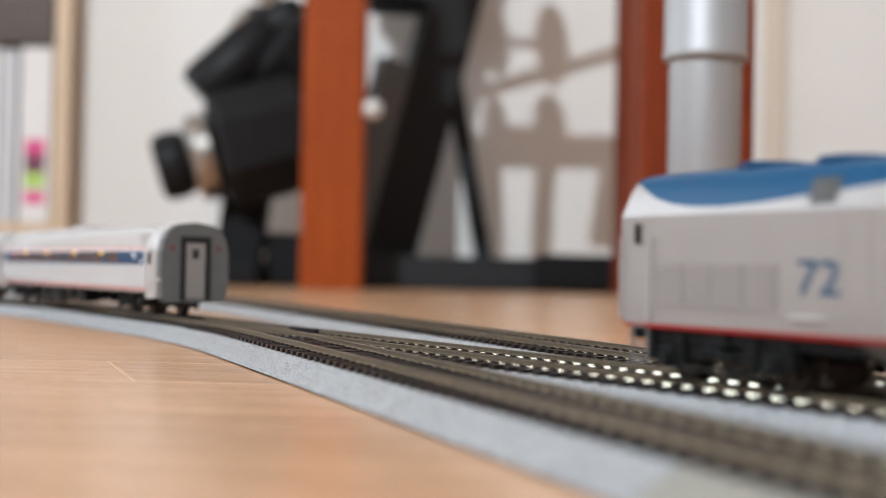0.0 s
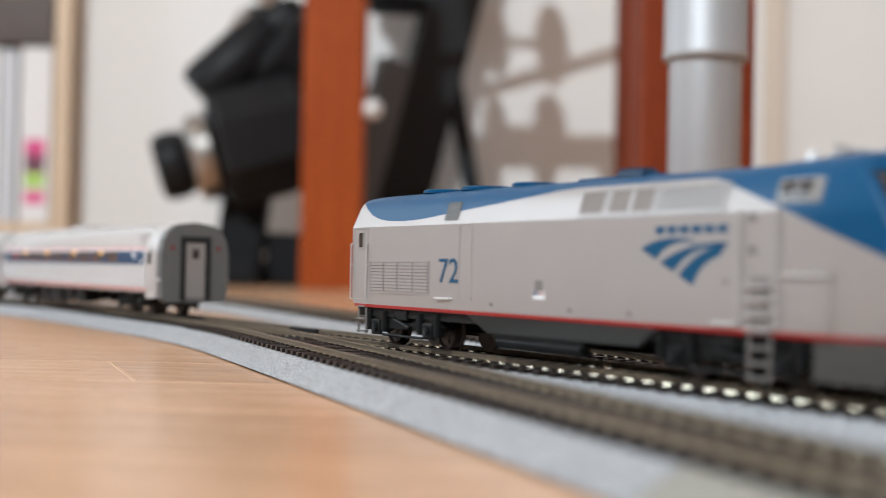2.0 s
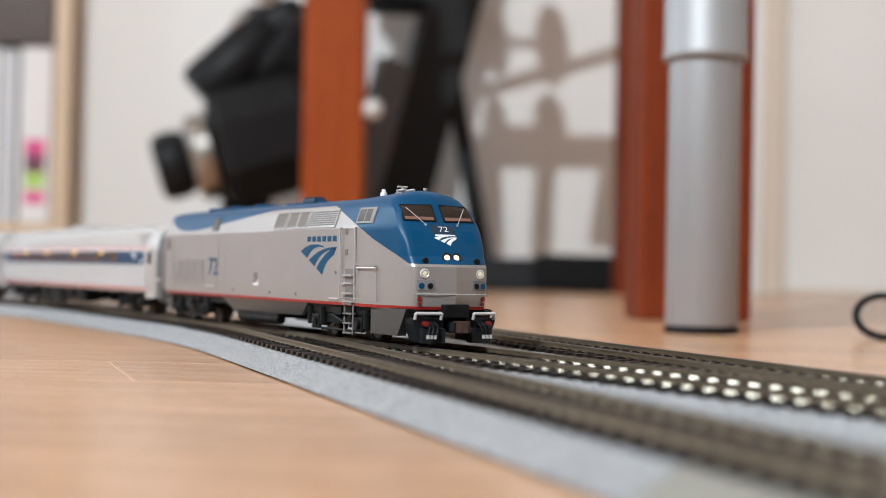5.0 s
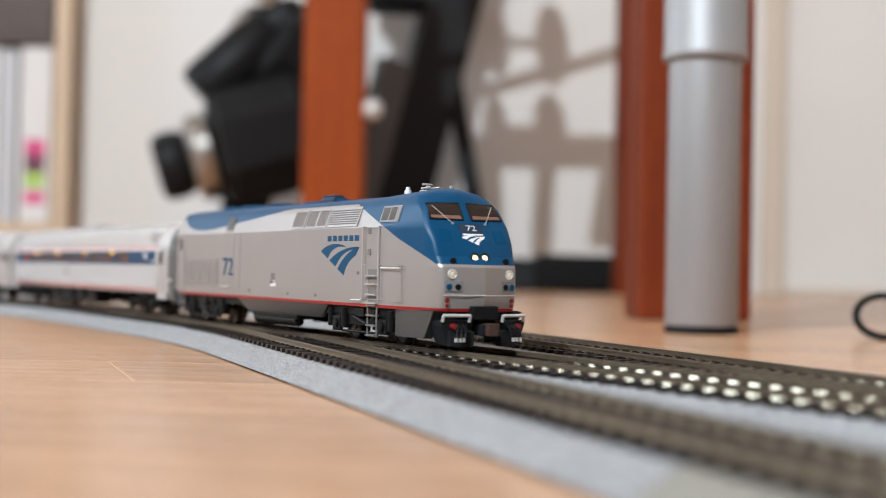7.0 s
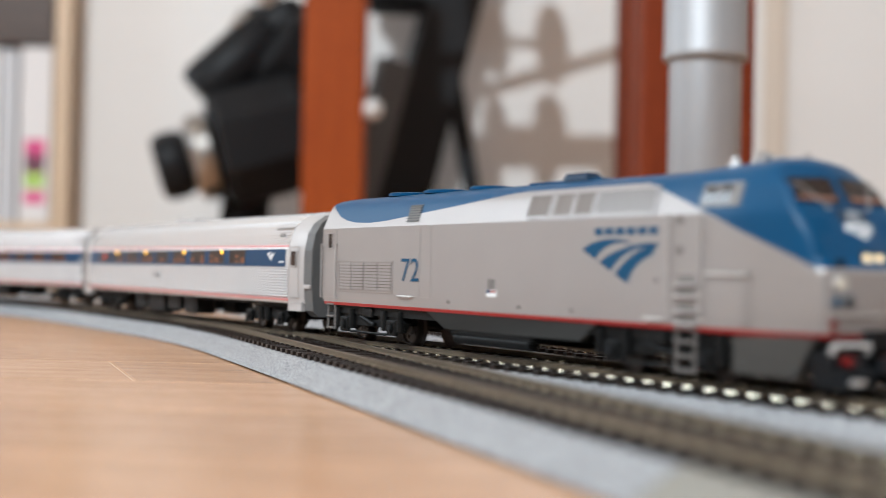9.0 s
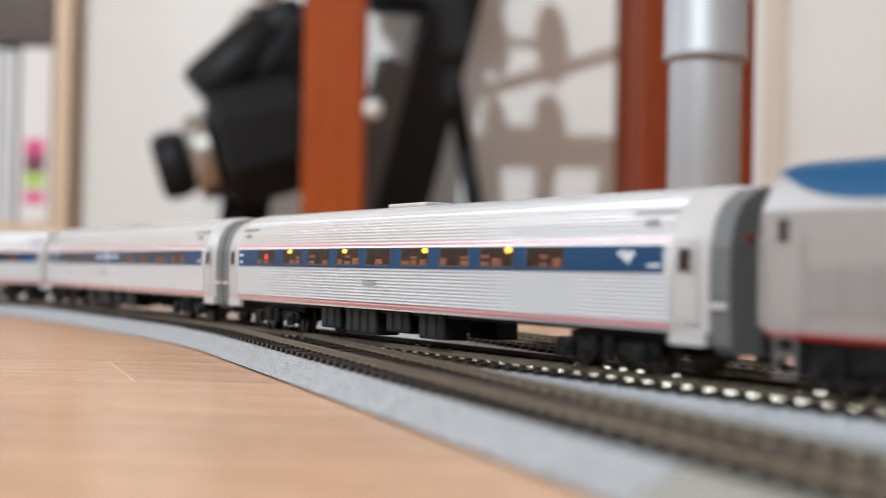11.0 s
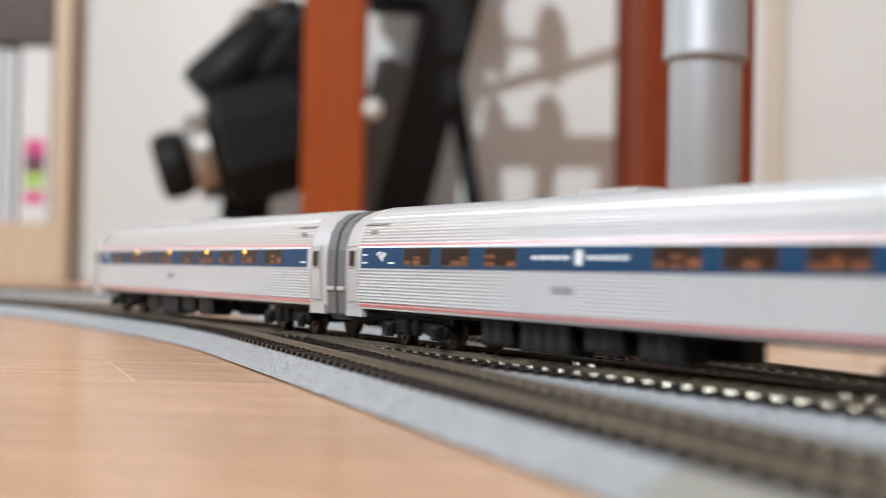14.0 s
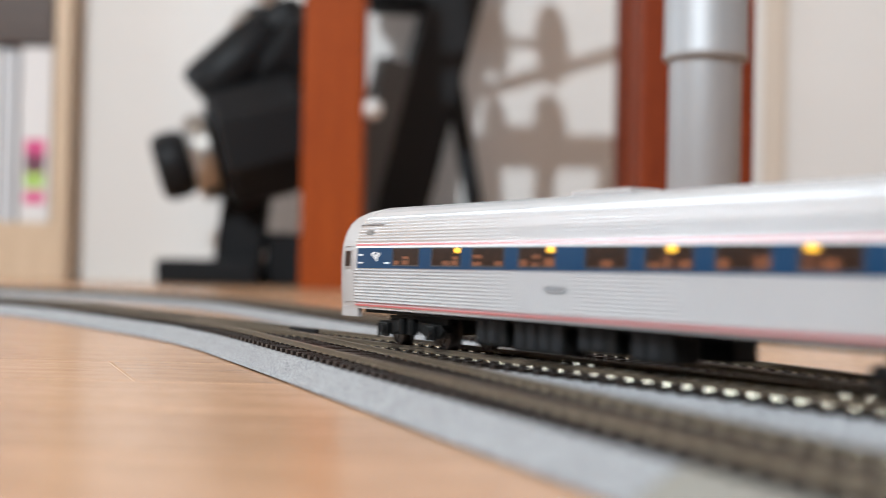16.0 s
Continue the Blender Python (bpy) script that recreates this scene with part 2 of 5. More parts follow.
FORK_S, FORK_R, FORK_L = -0.250, 0.867, 0.156


def branch_track(u):
    """The track that leaves the train's track towards the camera; u metres from the points."""
    start = BASE + DIR * FORK_S
    if u <= FORK_L:
        return arc(start, HEAD, -FORK_R, u)
    p, h = arc(start, HEAD, -FORK_R, FORK_L)
    return on_line(p, h, u - FORK_L), h


FAR_HEAD = radians(-69.6)
FAR_START = Vector((0.0126, 0.570))
FAR_BEND, FAR_R = -0.40, 0.79


def far_track(s):
    """The track behind the train."""
    if s >= FAR_BEND:
        return on_line(FAR_START, FAR_HEAD, s), FAR_HEAD
    p, h = arc(on_line(FAR_START, FAR_HEAD, FAR_BEND), FAR_HEAD + math.pi, FAR_R, FAR_BEND - s)
    return p, h - math.pi


def sweep(bm, path, stations, profile, z0=0.0, closed=True, mat=0):
    """Pushes a profile of (side, height) along a track line."""
    rings = []
    for s in stations:
        p, h = path(s)
        n = Vector((-math.sin(h), math.cos(h)))
        rings.append([bm.verts.new((p.x + n.x * a, p.y + n.y * a, z0 + b)) for a, b in profile])
    k = len(profile)
    for a, b in zip(rings, rings[1:]):
        for i in range(k if closed else k - 1):
            bm.faces.new((a[i], b[i], b[(i + 1) % k], a[(i + 1) % k])).material_index = mat
    bm.faces.new(rings[0])
    bm.faces.new(rings[-1][::-1])
    bmesh.ops.recalc_face_normals(bm, faces=bm.faces[:])
    return bm


# ---- room ----
def setting(name, bm, mat, label):
    return tagged(part(name, bm, mat), label, kind="structure")


WALL_Y, LEFT_X, RIGHT_X, BACK_Y, TOP = 2.75, -3.2, 3.0, -3.2, 2.5


def room():
    bm = bmesh.new()
    box(bm, (LEFT_X, BACK_Y, -0.05), (RIGHT_X, WALL_Y, -0.0004))
    floor = setting("floor", bm, "joint", "orange-brown wood laminate floor with a soft sheen")
    bm = bmesh.new()
    box(bm, (LEFT_X - 0.1, WALL_Y, -0.05), (RIGHT_X + 0.1, WALL_Y + 0.1, TOP))
    setting("wall_north", bm, "wall", "off-white papered wall behind the furniture")
    # South and west walls are unseen; their mid tone is there to cut bounce.
    bm = bmesh.new()
    box(bm, (LEFT_X - 0.1, BACK_Y - 0.1, -0.05), (RIGHT_X + 0.1, BACK_Y, TOP))
    setting("wall_south", bm, "wall_plain", "unseen beige papered wall that holds down bounced light")
    bm = bmesh.new()
    (y0, y1), (z0, z1) = WINDOW_Y, WINDOW_Z
    for lo, hi in (((BACK_Y, -0.05), (y0, TOP)), ((y1, -0.05), (WALL_Y, TOP)), ((y0, -0.05), (y1, z0)), ((y0, z1), (y1, TOP))):
        box(bm, (LEFT_X - 0.1, lo[0], lo[1]), (LEFT_X, hi[0], hi[1]))
    setting("wall_west", bm, "wall_plain", "unseen beige papered wall that holds down bounced light")
    # Unseen east wall, kept pale to throw light on the locomotive's nose.
    bm = bmesh.new()
    box(bm, (RIGHT_X, BACK_Y, -0.05), (RIGHT_X + 0.1, WALL_Y, TOP))
    setting("wall_east", bm, "wall", "off-white papered wall")
    bm = bmesh.new()
    box(bm, (LEFT_X - 0.1, BACK_Y - 0.1, TOP), (RIGHT_X + 0.1, WALL_Y + 0.1, TOP + 0.08))
    setting("ceiling", bm, "ceiling", "plain white ceiling")
    bm = bmesh.new()
    box(bm, (0.655, WALL_Y - 0.022, 0), (0.700, WALL_Y - 0.002, 2.05), 0.002)
    setting("trim", bm, "trim", "beige upright strip on the papered wall")
    bm = bmesh.new()
    box(bm, (0.702, WALL_Y - 0.012, 0), (RIGHT_X - 0.002, WALL_Y - 0.002, 0.012), 0.001)
    setting("baseboard", bm, "trim", "thin pale baseboard at the foot of the wall")
    return floor


def window():
    """The daylit window in the west wall, with its frame and two panes."""
    (y0, y1), (z0, z1) = WINDOW_Y, WINDOW_Z
    thing = empty("window_1", "white framed window with two panes", "window", kind="structure")
    x = LEFT_X - 0.07
    for lo, hi in (((y0, z0), (y1, z0 + 0.05)), ((y0, z1 - 0.05), (y1, z1)), ((y0, z0 + 0.05), (y0 + 0.05, z1 - 0.05)), ((y1 - 0.05, z0 + 0.05), (y1, z1 - 0.05)), ((1.725, z0 + 0.05), (1.775, z1 - 0.05))):
        bm = bmesh.new()
        box(bm, (x, lo[0], lo[1]), (x + 0.04, hi[0], hi[1]), 0.003)
        part("window_frame", bm, "ceiling", thing)
    for a, b in ((y0 + 0.051, 1.724), (1.776, y1 - 0.051)):
        bm = bmesh.new()
        box(bm, (x + 0.015, a, z0 + 0.051), (x + 0.021, b, z1 - 0.051))
        pane = part("pane", bm, "glass_clear", thing)
        pane.visible_shadow = False


# ---- tracks ----
BED = [(-0.0250, 0.0), (-0.0245, 0.0012), (-0.0172, 0.0057), (0.0172, 0.0057), (0.0245, 0.0012), (0.0250, 0.0)]
TIE_TOP = RAIL - 0.0019
GAUGE = 0.00825 + 0.0005


def rail_profile(side, wide=0.0):
    c = side * GAUGE + (wide if side > 0 else 0.0)
    return [(c + a, b * 0.864) for a, b in ((-0.0011, 0.0), (-0.0011, 0.00028), (-0.00035, 0.0005), (-0.00035, 0.0014), (-0.00058, 0.0016), (-0.00058, 0.0021), (-0.0004, 0.0022),
                                    (0.0004, 0.0022), (0.00058, 0.0021), (0.00058, 0.0016), (0.00035, 0.0014), (0.00035, 0.0005), (0.0011, 0.00028), (0.0011, 0.0))]


def tie_mesh(wide=0.0):
    """A sleeper with the four rail chairs moulded on it, and two pads added for glints."""
    bm = bmesh.new()
    box(bm, (-0.0015, -0.0158, TIE_TOP - 0.0013), (0.0015, 0.0158 + wide, TIE_TOP + 0.0001), 0.0001)
    for side in (-1, 1):
        y = side * GAUGE + (wide if side > 0 else 0.0)
        # Bright pad, added beside the sleeper to give the rail its dashes of light.
        pad = [(y + e, TIE_TOP + f) for e, f in ((-0.0015, -0.0013), (-0.0011, 0.0003), (-0.0007, 0.00055), (0.0007, 0.00055), (0.0011, 0.0003), (0.0015, -0.0013))]
        prism(bm, pad, 0, 0.0006, 0.0067, mat=1)
        for o in (-0.0017, 0.0017):
            box(bm, (-0.0009, y + o - 0.0005, TIE_TOP), (0.0009, y + o + 0.0005, TIE_TOP + 0.0005))
    me = bpy.data.meshes.new("sleeper")
    bm.to_mesh(me)
    bm.free()
    me.materials.append(MAT["tie"])
    me.materials.append(MAT["glint_pad"])
    return me


def frange(a, b, step):
    n = max(1, round((b - a) / step))
    return [a + (b - a) * k / n for k in range(n + 1)]


TIE_STEP = 0.0073


def track(label, path, s0, s1, near, tie_from, lift=0.0, rail_from=(None, None), bed="ballast", bed_to=None, wide=0.0):
    """One track: moulded ballast bed, two rails and the sleepers."""
    thing = empty("railway_track", label, "model railway track", "tracks on the floor")
    bm = bmesh.new()
    sweep(bm, path, frange(s0, bed_to or s1, 0.012), [(a + (wide if a > 0 else 0), b + (lift if b > 0.002 else 0)) for a, b in BED], 0.0006)
    part("ballast_bed", bm, bed, thing, "grey stippled plastic ballast")
    if bed_to:
        bm = bmesh.new()
        sweep(bm, path, frange(bed_to + 0.0004, s1, 0.02), [(a + (wide if a > 0 else 0), b + (lift if b > 0.002 else 0)) for a, b in BED], 0.0006)
        part("ballast_bed", bm, "ballast_dark", thing, "duller brown-grey plastic ballast")
    for side, start in zip((-1, 1), rail_from):
        bm = bmesh.new()
        sweep(bm, path, frange(s0 if start is None else start, s1, 0.012), rail_profile(side, wide), TIE_TOP + lift * 0.5)
        part("rail", bm, "rail", thing, "tarnished nickel rail", smooth=True)
    me = tie_mesh(wide)
    rest = bmesh.new()
    s = max(s0, tie_from) + TIE_STEP / 2
    while s < s1:
        p, h = path(s)
        m = Matrix.Translation((p.x, p.y, lift)) @ Matrix.Rotation(h, 4, "Z")
        if near[0] <= s <= near[1]:
            ob = new("sleeper", me)
            ob.parent = thing
            ob.matrix_basis = m
        else:
            n = len(rest.verts)
            rest.from_mesh(me)
            rest.verts.ensure_lookup_table()
            bmesh.ops.transform(rest, matrix=m, verts=rest.verts[n:])
        s += TIE_STEP
    if rest.verts:
        ob = part("sleeper_row", rest, ["tie", "glint_pad"], thing)
        ob["kind"] = "stuff"
    else:
        rest.free()
    return thing


def points_box():
    """The black tie bar cover of the turnout."""
    p, h = main_track(-0.128)
    thing = empty("points_cover", "small black plastic points mechanism cover between the rails", "track part")
    thing.matrix_basis = Matrix.Translation((p.x, p.y, TIE_TOP)) @ Matrix.Rotation(h, 4, "Z")
    bm = bmesh.new()
    box(bm, (-0.011, 0.0105, 0), (0.016, 0.0148, 0.0017), 0.0004)
    part("cover", bm, "black", thing)
    bm = bmesh.new()
    box(bm, (-0.0016, -0.0075, 0), (0.0016, 0.0075, 0.0011), 0.0002)
    part("throw_bar", bm, "black", thing)


# ---- furniture and things round the track ----
def wooden_post():
    bm = bmesh.new()
    box(bm, (-0.238, 2.20, 0.0), (-0.137, 2.295, 0.70), 0.003)
    post = tagged(part("wooden_post", bm, "post"), "orange-brown varnished square wooden post on the floor", "post")
    bm = bmesh.new()
    ball = [(0.0185 * math.sin(math.pi * k / 10), -0.0185 * math.cos(math.pi * k / 10)) for k in range(1, 10)]
    lathe(bm, ball, 20, Matrix.Translation((-0.1235, 2.215, 0.302)))
    rod(bm, (-0.140, 2.235, 0.302), (-0.125, 2.217, 0.302), 0.006)
    part("knob", bm, "handle", post, "round pale metal knob", smooth=True)
    return post


def wooden_table():
    """The legs that show, with shade in their colour; the top is out of view."""
    thing = empty("wooden_table", "red-brown varnished wooden table on the floor, its square legs darkened for shade", "table")
    for x0, x1, y, d in ((0.1475, 0.2335, 1.00, 0.075), (0.292, 0.377, 2.20, 0.095)):
        bm = bmesh.new()
        box(bm, (x0, y, 0.0), (x1, y + d, 0.70), 0.003)
        part("leg", bm, "mahogany", thing)
    return thing


def steel_leg():
    thing = empty("telescopic_leg", "brushed aluminium telescopic table leg with a black foot", "table leg")
    thing.location = (0.1545, 0.7900, 0)
    bm = bmesh.new()
    lathe(bm, [(0.0208, 0.0), (0.0217, 0.0004), (0.0217, 0.0042), (0.0210, 0.0046)], 48)
    part("foot", bm, "black", thing, "black plastic foot", smooth=True)
    bm = bmesh.new()
    lathe(bm, [(0.0211, 0.0046), (0.0214, 0.0052), (0.0214, 0.165)], 64)
    part("inner_tube", bm, "steel", thing, smooth=True)
    bm = bmesh.new()
    lathe(bm, [(0.0220, 0.1618), (0.0246, 0.1623), (0.0252, 0.1638), (0.0252, 0.1663), (0.0246, 0.1678), (0.0246, 0.70)], 64)
    part("outer_tube", bm, "steel", thing, smooth=True)
    return thing


SHELF = Matrix.Translation((-0.759, 2.66, 0)) @ Matrix.Rotation(radians(5), 4, "Z") @ Matrix.Diagonal((1.11, 0.28, 1.11, 1)) @ Matrix.Translation((0.684, -2.40, 0))


def bookshelf():
    thing = empty("bookshelf", "birch bookshelf with brown shelf edges, standing against the wall", "bookshelf")
    thing.matrix_basis = SHELF
    y0, y1 = 2.40, 2.70
    bm = bmesh.new()
    box(bm, (-0.709, y0, 0), (-0.684, y1, 1.6), 0.0015)
    part("side_panel", bm, "birch", thing)
    bm = bmesh.new()
    box(bm, (-1.509, y0, 0), (-1.484, y1, 1.6), 0.0015)
    part("side_panel", bm, "birch", thing)
    bm = bmesh.new()
    box(bm, (-1.484, y1 - 0.008, 0.01), (-0.709, y1 - 0.001, 1.6))
    part("back_panel", bm, "birch", thing)
    bm = bmesh.new()
    box(bm, (-1.4838, y0 + 0.004, 0.0), (-0.7092, y0 + 0.02, 0.084), 0.001)
    part("kick_board", bm, "birch", thing)
    for z, mat in ((0.084, "birch"), (0.428, "walnut"), (0.80, "birch")):
        bm = bmesh.new()
        box(bm, (-1.4838, y0 + 0.002, z), (-0.7092, y1 - 0.0085, z + 0.02), 0.001)
        part("shelf", bm, mat, thing)
    return thing


def binder(x, width, height, mat, label):
    thing = empty("binder", label, "binder", "binders on the shelf")
    thing.matrix_basis = SHELF @ Matrix.Translation((x, 2.43, 0.1043))
    bm = bmesh.new()
    box(bm, (0, 0, 0), (width, 0.22, height), 0.003)
    part("cover", bm, mat, thing)
    return thing


def binders():
    b = binder(-0.770, 0.055, 0.318, "paper", "white binder with a pink and green picture label")
    for z0, z1, mat in ((0.118, 0.150, "pink"), (0.090, 0.122, "dark_print"), (0.062, 0.090, "green"), (0.034, 0.056, "pink")):
        bm = bmesh.new()
        box(bm, (0.010, -0.0012, z0), (0.046, 0.0002, z1))
        part("picture", bm, mat, b)
    b = binder(-0.806, 0.030, 0.312, "grey_paper", "narrow grey folder among the binders")
    b = binder(-0.862, 0.052, 0.318, "paper", "plain white binder on the shelf")
    bm = bmesh.new()
    box(bm, (0.006, -0.0012, 0.20), (0.046, 0.0002, 0.26))
    part("label_card", bm, "grey_paper", b)
    x = -0.925
    for k in range(5):
        binder(x, 0.052, 0.30 + 0.006 * (k % 3), "paper" if k % 2 else "grey_paper", "plain binder on the shelf")
        x -= 0.058
    thing = empty("storage_box", "dark brown storage box on the upper shelf", "box")
    thing.matrix_basis = SHELF @ Matrix.Translation((-1.05, 2.43, 0.4483))
    bm = bmesh.new()
    box(bm, (0, 0, 0), (0.335, 0.22, 0.20), 0.004)
    part("body", bm, "walnut", thing)
    bm = bmesh.new()
    box(bm, (-0.003, -0.003, 0.2003), (0.338, 0.223, 0.235), 0.004)
    part("lid", bm, "black", thing)


def dumbbell(at, yaw, tilt, pieces, label):
    """A rubber dumbbell: chamfered heads, chrome collars and a grip, from pieces of (name, from, to, radius)."""
    thing = empty("dumbbell", label, "dumbbell", "dumbbells on the rack")
    thing.matrix_basis = pose(*at, 0, tilt, yaw)
    turn = Matrix.Rotation(radians(90), 4, "Y")
    for name, a, b, r in pieces:
        bm = bmesh.new()
        c = min(0.018, (b - a) * 0.25)
        n = 8 if name == "head" else 28
        rubber = name in ("head", "cap", "plate")
        if name == "plate":
            mid, half = (a + b) / 2, (b - a) / 2
            lathe(bm, [(r * math.sin(math.pi * k / 12), mid - half * math.cos(math.pi * k / 12)) for k in range(1, 12)], 28, turn)
        else:
            lathe(bm, [(r * 0.5, a), (r * 0.84, a + c * 0.1), (r, a + c), (r, b - c), (r * 0.84, b - c * 0.1), (r * 0.5, b)], n, turn @ Matrix.Rotation(radians(22.5), 4, "Z"))
        part(name, bm, "rubber" if rubber else "chrome", thing, "" if rubber else "chrome " + name, smooth=name != "head")
    return thing


def beam(bm, a, b, w, d, twist=0.0):
    """A flat bar from a to b, w wide across the view and d deep, turned about its own length."""
    a, b = Vector(a), Vector(b)
    length = (b - a).normalized()
    turn = Matrix.Rotation(radians(twist), 3, length)
    side = turn @ length.cross(Vector((0, 1, 0))).normalized() * (w / 2)
    deep = turn @ Vector((0, d / 2, 0))
    vs = [bm.verts.new(p + side * i + deep * j) for p in (a, b) for i in (-1, 1) for j in (-1, 1)]
    fs = [bm.faces.new([vs[i] for i in f]) for f in ((0, 1, 3, 2), (4, 6, 7, 5), (0, 4, 5, 1), (2, 3, 7, 6), (0, 2, 6, 4), (1, 5, 7, 3))]
    bmesh.ops.recalc_face_normals(bm, faces=fs)
    bmesh.ops.bevel(bm, geom=list({e for f in fs for e in f.edges}), offset=0.003, segments=2, profile=0.5, affect="EDGES")
    return bm


def dumbbell_rack():
    thing = empty("dumbbell_rack", "dark grey powder-coated steel dumbbell rack on the floor by the wall", "dumbbell rack")
    bm = bmesh.new()
    beam(bm, (-0.131, 2.66, 0.0), (0.156, 2.66, 1.19), 0.106, 0.080, 14)
    part("front_upright", bm, "rack", thing)
    bm = bmesh.new()
    box(bm, (-0.158, 2.62, 0.552), (-0.030, 2.70, 0.615), 0.006)
    part("bracket", bm, "black", thing, "black bracket on the upright")
    # Stands for the lit left face of the upright, its light in the colour.
    bm = bmesh.new()
    beam(bm, (-0.185, 2.60, 0.10), (-0.102, 2.60, 0.445), 0.060, 0.050, 30)
    part("side_plate", bm, "rack_grey", thing, "side plate in a lighter grey for the upright's lit left face")
    bm = bmesh.new()
    beam(bm, (0.0886, 2.70, 0.03), (0.000, 2.70, 0.494), 0.035, 0.03)
    part("brace", bm, "rack", thing)
    for lo, hi, r in (((-0.152, 2.395, 0.0), (0.318, 2.47, 0.060), 0.006), ((-0.150, 2.4705, 0.0), (-0.060, 2.715, 0.040), 0.004), ((0.060, 2.4705, 0.0), (0.115, 2.715, 0.040), 0.004)):
        bm = bmesh.new()
        box(bm, lo, hi, r)
        part("base_bar", bm, "rack", thing)
    bm = bmesh.new()
    box(bm, (0.165, 2.38, 0.0), (0.318, 2.40, 0.068), 0.012)
    part("end_cap", bm, "black", thing, "black rubber end cap")
    # Unseen bars above view, added to cast the barred shadow on the wall.
    for a, b, w in (((-0.30, 1.90, 0.722), (0.09, 1.90, 0.841), 0.018), ((-0.30, 1.90, 0.652), (0.09, 1.90, 0.658), 0.050), ((-0.176, 1.90, 0.652), (-0.168, 1.90, 0.48), 0.030),
                    ((-0.084, 1.90, 0.652), (-0.090, 1.90, 0.48), 0.030), ((0.03, 1.90, 0.65), (0.012, 1.90, 0.50), 0.040)):
        bm = bmesh.new()
        beam(bm, a, b, w, 0.02)
        part("shadow_bar", bm, "rack", thing)
    # Arms added to hold the unseen bars, led clear of the wall's shadow.
    for x, z in ((-0.30, 0.70), (0.09, 0.75)):
        bm = bmesh.new()
        rod(bm, (x, 1.905, z - 0.07), (x, 1.905, 1.15), 0.010)
        rod(bm, (x, 1.905, 1.14), (0.143, 2.66, 1.14), 0.010)
        part("arm", bm, "rack", thing)
    bm = bmesh.new()
    box(bm, (-0.52, 2.40, 0.0), (-0.335, 2.56, 0.047), 0.006)
    part("foot_plate", bm, "black", thing, "black foot plate")
    bm = bmesh.new()
    beam(bm, (-0.385, 2.50, 0.04), (-0.33, 2.50, 0.52), 0.085, 0.06)
    part("rear_upright", bm, "black", thing)
    bm = bmesh.new()
    box(bm, (-0.335, 2.50, 0.0), (-0.26, 2.58, 0.10), 0.006)
    part("foot_block", bm, "black", thing)
    return thing


def weights():
    dumbbell((-0.362, 2.44, 0.258), 12, -17, [("cap", -0.172, -0.108, 0.062), ("collar", -0.110, -0.060, 0.080), ("head", -0.062, 0.125, 0.114), ("grip", 0.123, 0.20, 0.018)], "large black rubber dumbbell with a chrome collar on the rack")
    dumbbell((-0.388, 2.47, 0.418), 10, -44, [("cap", -0.098, 0.085, 0.056), ("grip", 0.083, 0.150, 0.024)], "black rubber dumbbell head tilted on the rack arm")
    dumbbell((-0.290, 2.50, 0.435), 20, 30, [("head", -0.055, 0.075, 0.098), ("grip", -0.130, -0.053, 0.026)], "black rubber dumbbell lying across the rack arm")
    dumbbell((-0.345, 2.47, 0.560), 0, 62, [("head", -0.10, -0.035, 0.045), ("grip", -0.036, 0.045, 0.022), ("head", 0.044, 0.10, 0.05)], "small black dumbbell with a chrome grip")
    # Added out of view: oval plates shaped for their shadows on the wall.
    for x, z, r in ((-0.121, 0.836, 0.066), (-0.121, 0.690, 0.062)):
        dumbbell((x, 1.90, z), -19, -5, [("plate", -0.067, -0.027, r * 0.85), ("grip", -0.030, 0.024, 0.008), ("plate", 0.014, 0.068, r)], "small black rubber dumbbell, added above view to cast the wall's shadow")


def cable():
    thing = empty("cable", "black cable lying in a loop on the floor", "cable")
    bm = bmesh.new()
    pts = []
    for k in range(40):
        a = radians(-70 + 290 * k / 39)
        pts.append((0.2470 - 0.0158 * math.sin(a), 0.735 + 0.010 * k / 39, 0.0135 - 0.0115 * math.cos(a)))
    pts = [(0.42, 0.80, 0.0016), (0.33, 0.76, 0.0016)] + pts + [(0.33, 0.70, 0.0016), (0.45, 0.66, 0.0016)]
    tube(bm, pts, 0.0021, 8)
    part("wire", bm, "black", thing, smooth=True)


def pendant_lamp():
    thing = empty("pendant_lamp", "white pendant lamp on the ceiling, added out of view as key light", "pendant lamp")
    thing.location = (LAMP[0] - 0.03, LAMP[1] - 0.02, LAMP[2])
    bm = bmesh.new()
    rod(bm, (0, 0, 0.04), (0, 0, TOP - LAMP[2]), 0.004)
    part("cord", bm, "black", thing)
    bm = bmesh.new()
    lathe(bm, [(0.03, 0.03), (0.05, 0.06), (0.02, 0.08)], 32)
    part("holder", bm, "ceiling", thing, smooth=True)


def fill_lamp(at, size):
    # Fixture added to go with the unseen overhead fill.
    thing = empty("fill_lamp", "round white ceiling lamp, added unseen for overhead fill", "ceiling lamp", "lamps on the ceiling")
    thing.location = (at[0], at[1], TOP)
    bm = bmesh.new()
    lathe(bm, [(size * 0.55, -0.001), (size * 0.58, -0.02), (size * 0.55, -0.035)], 40)
    part("base", bm, "ceiling", thing, smooth=True)


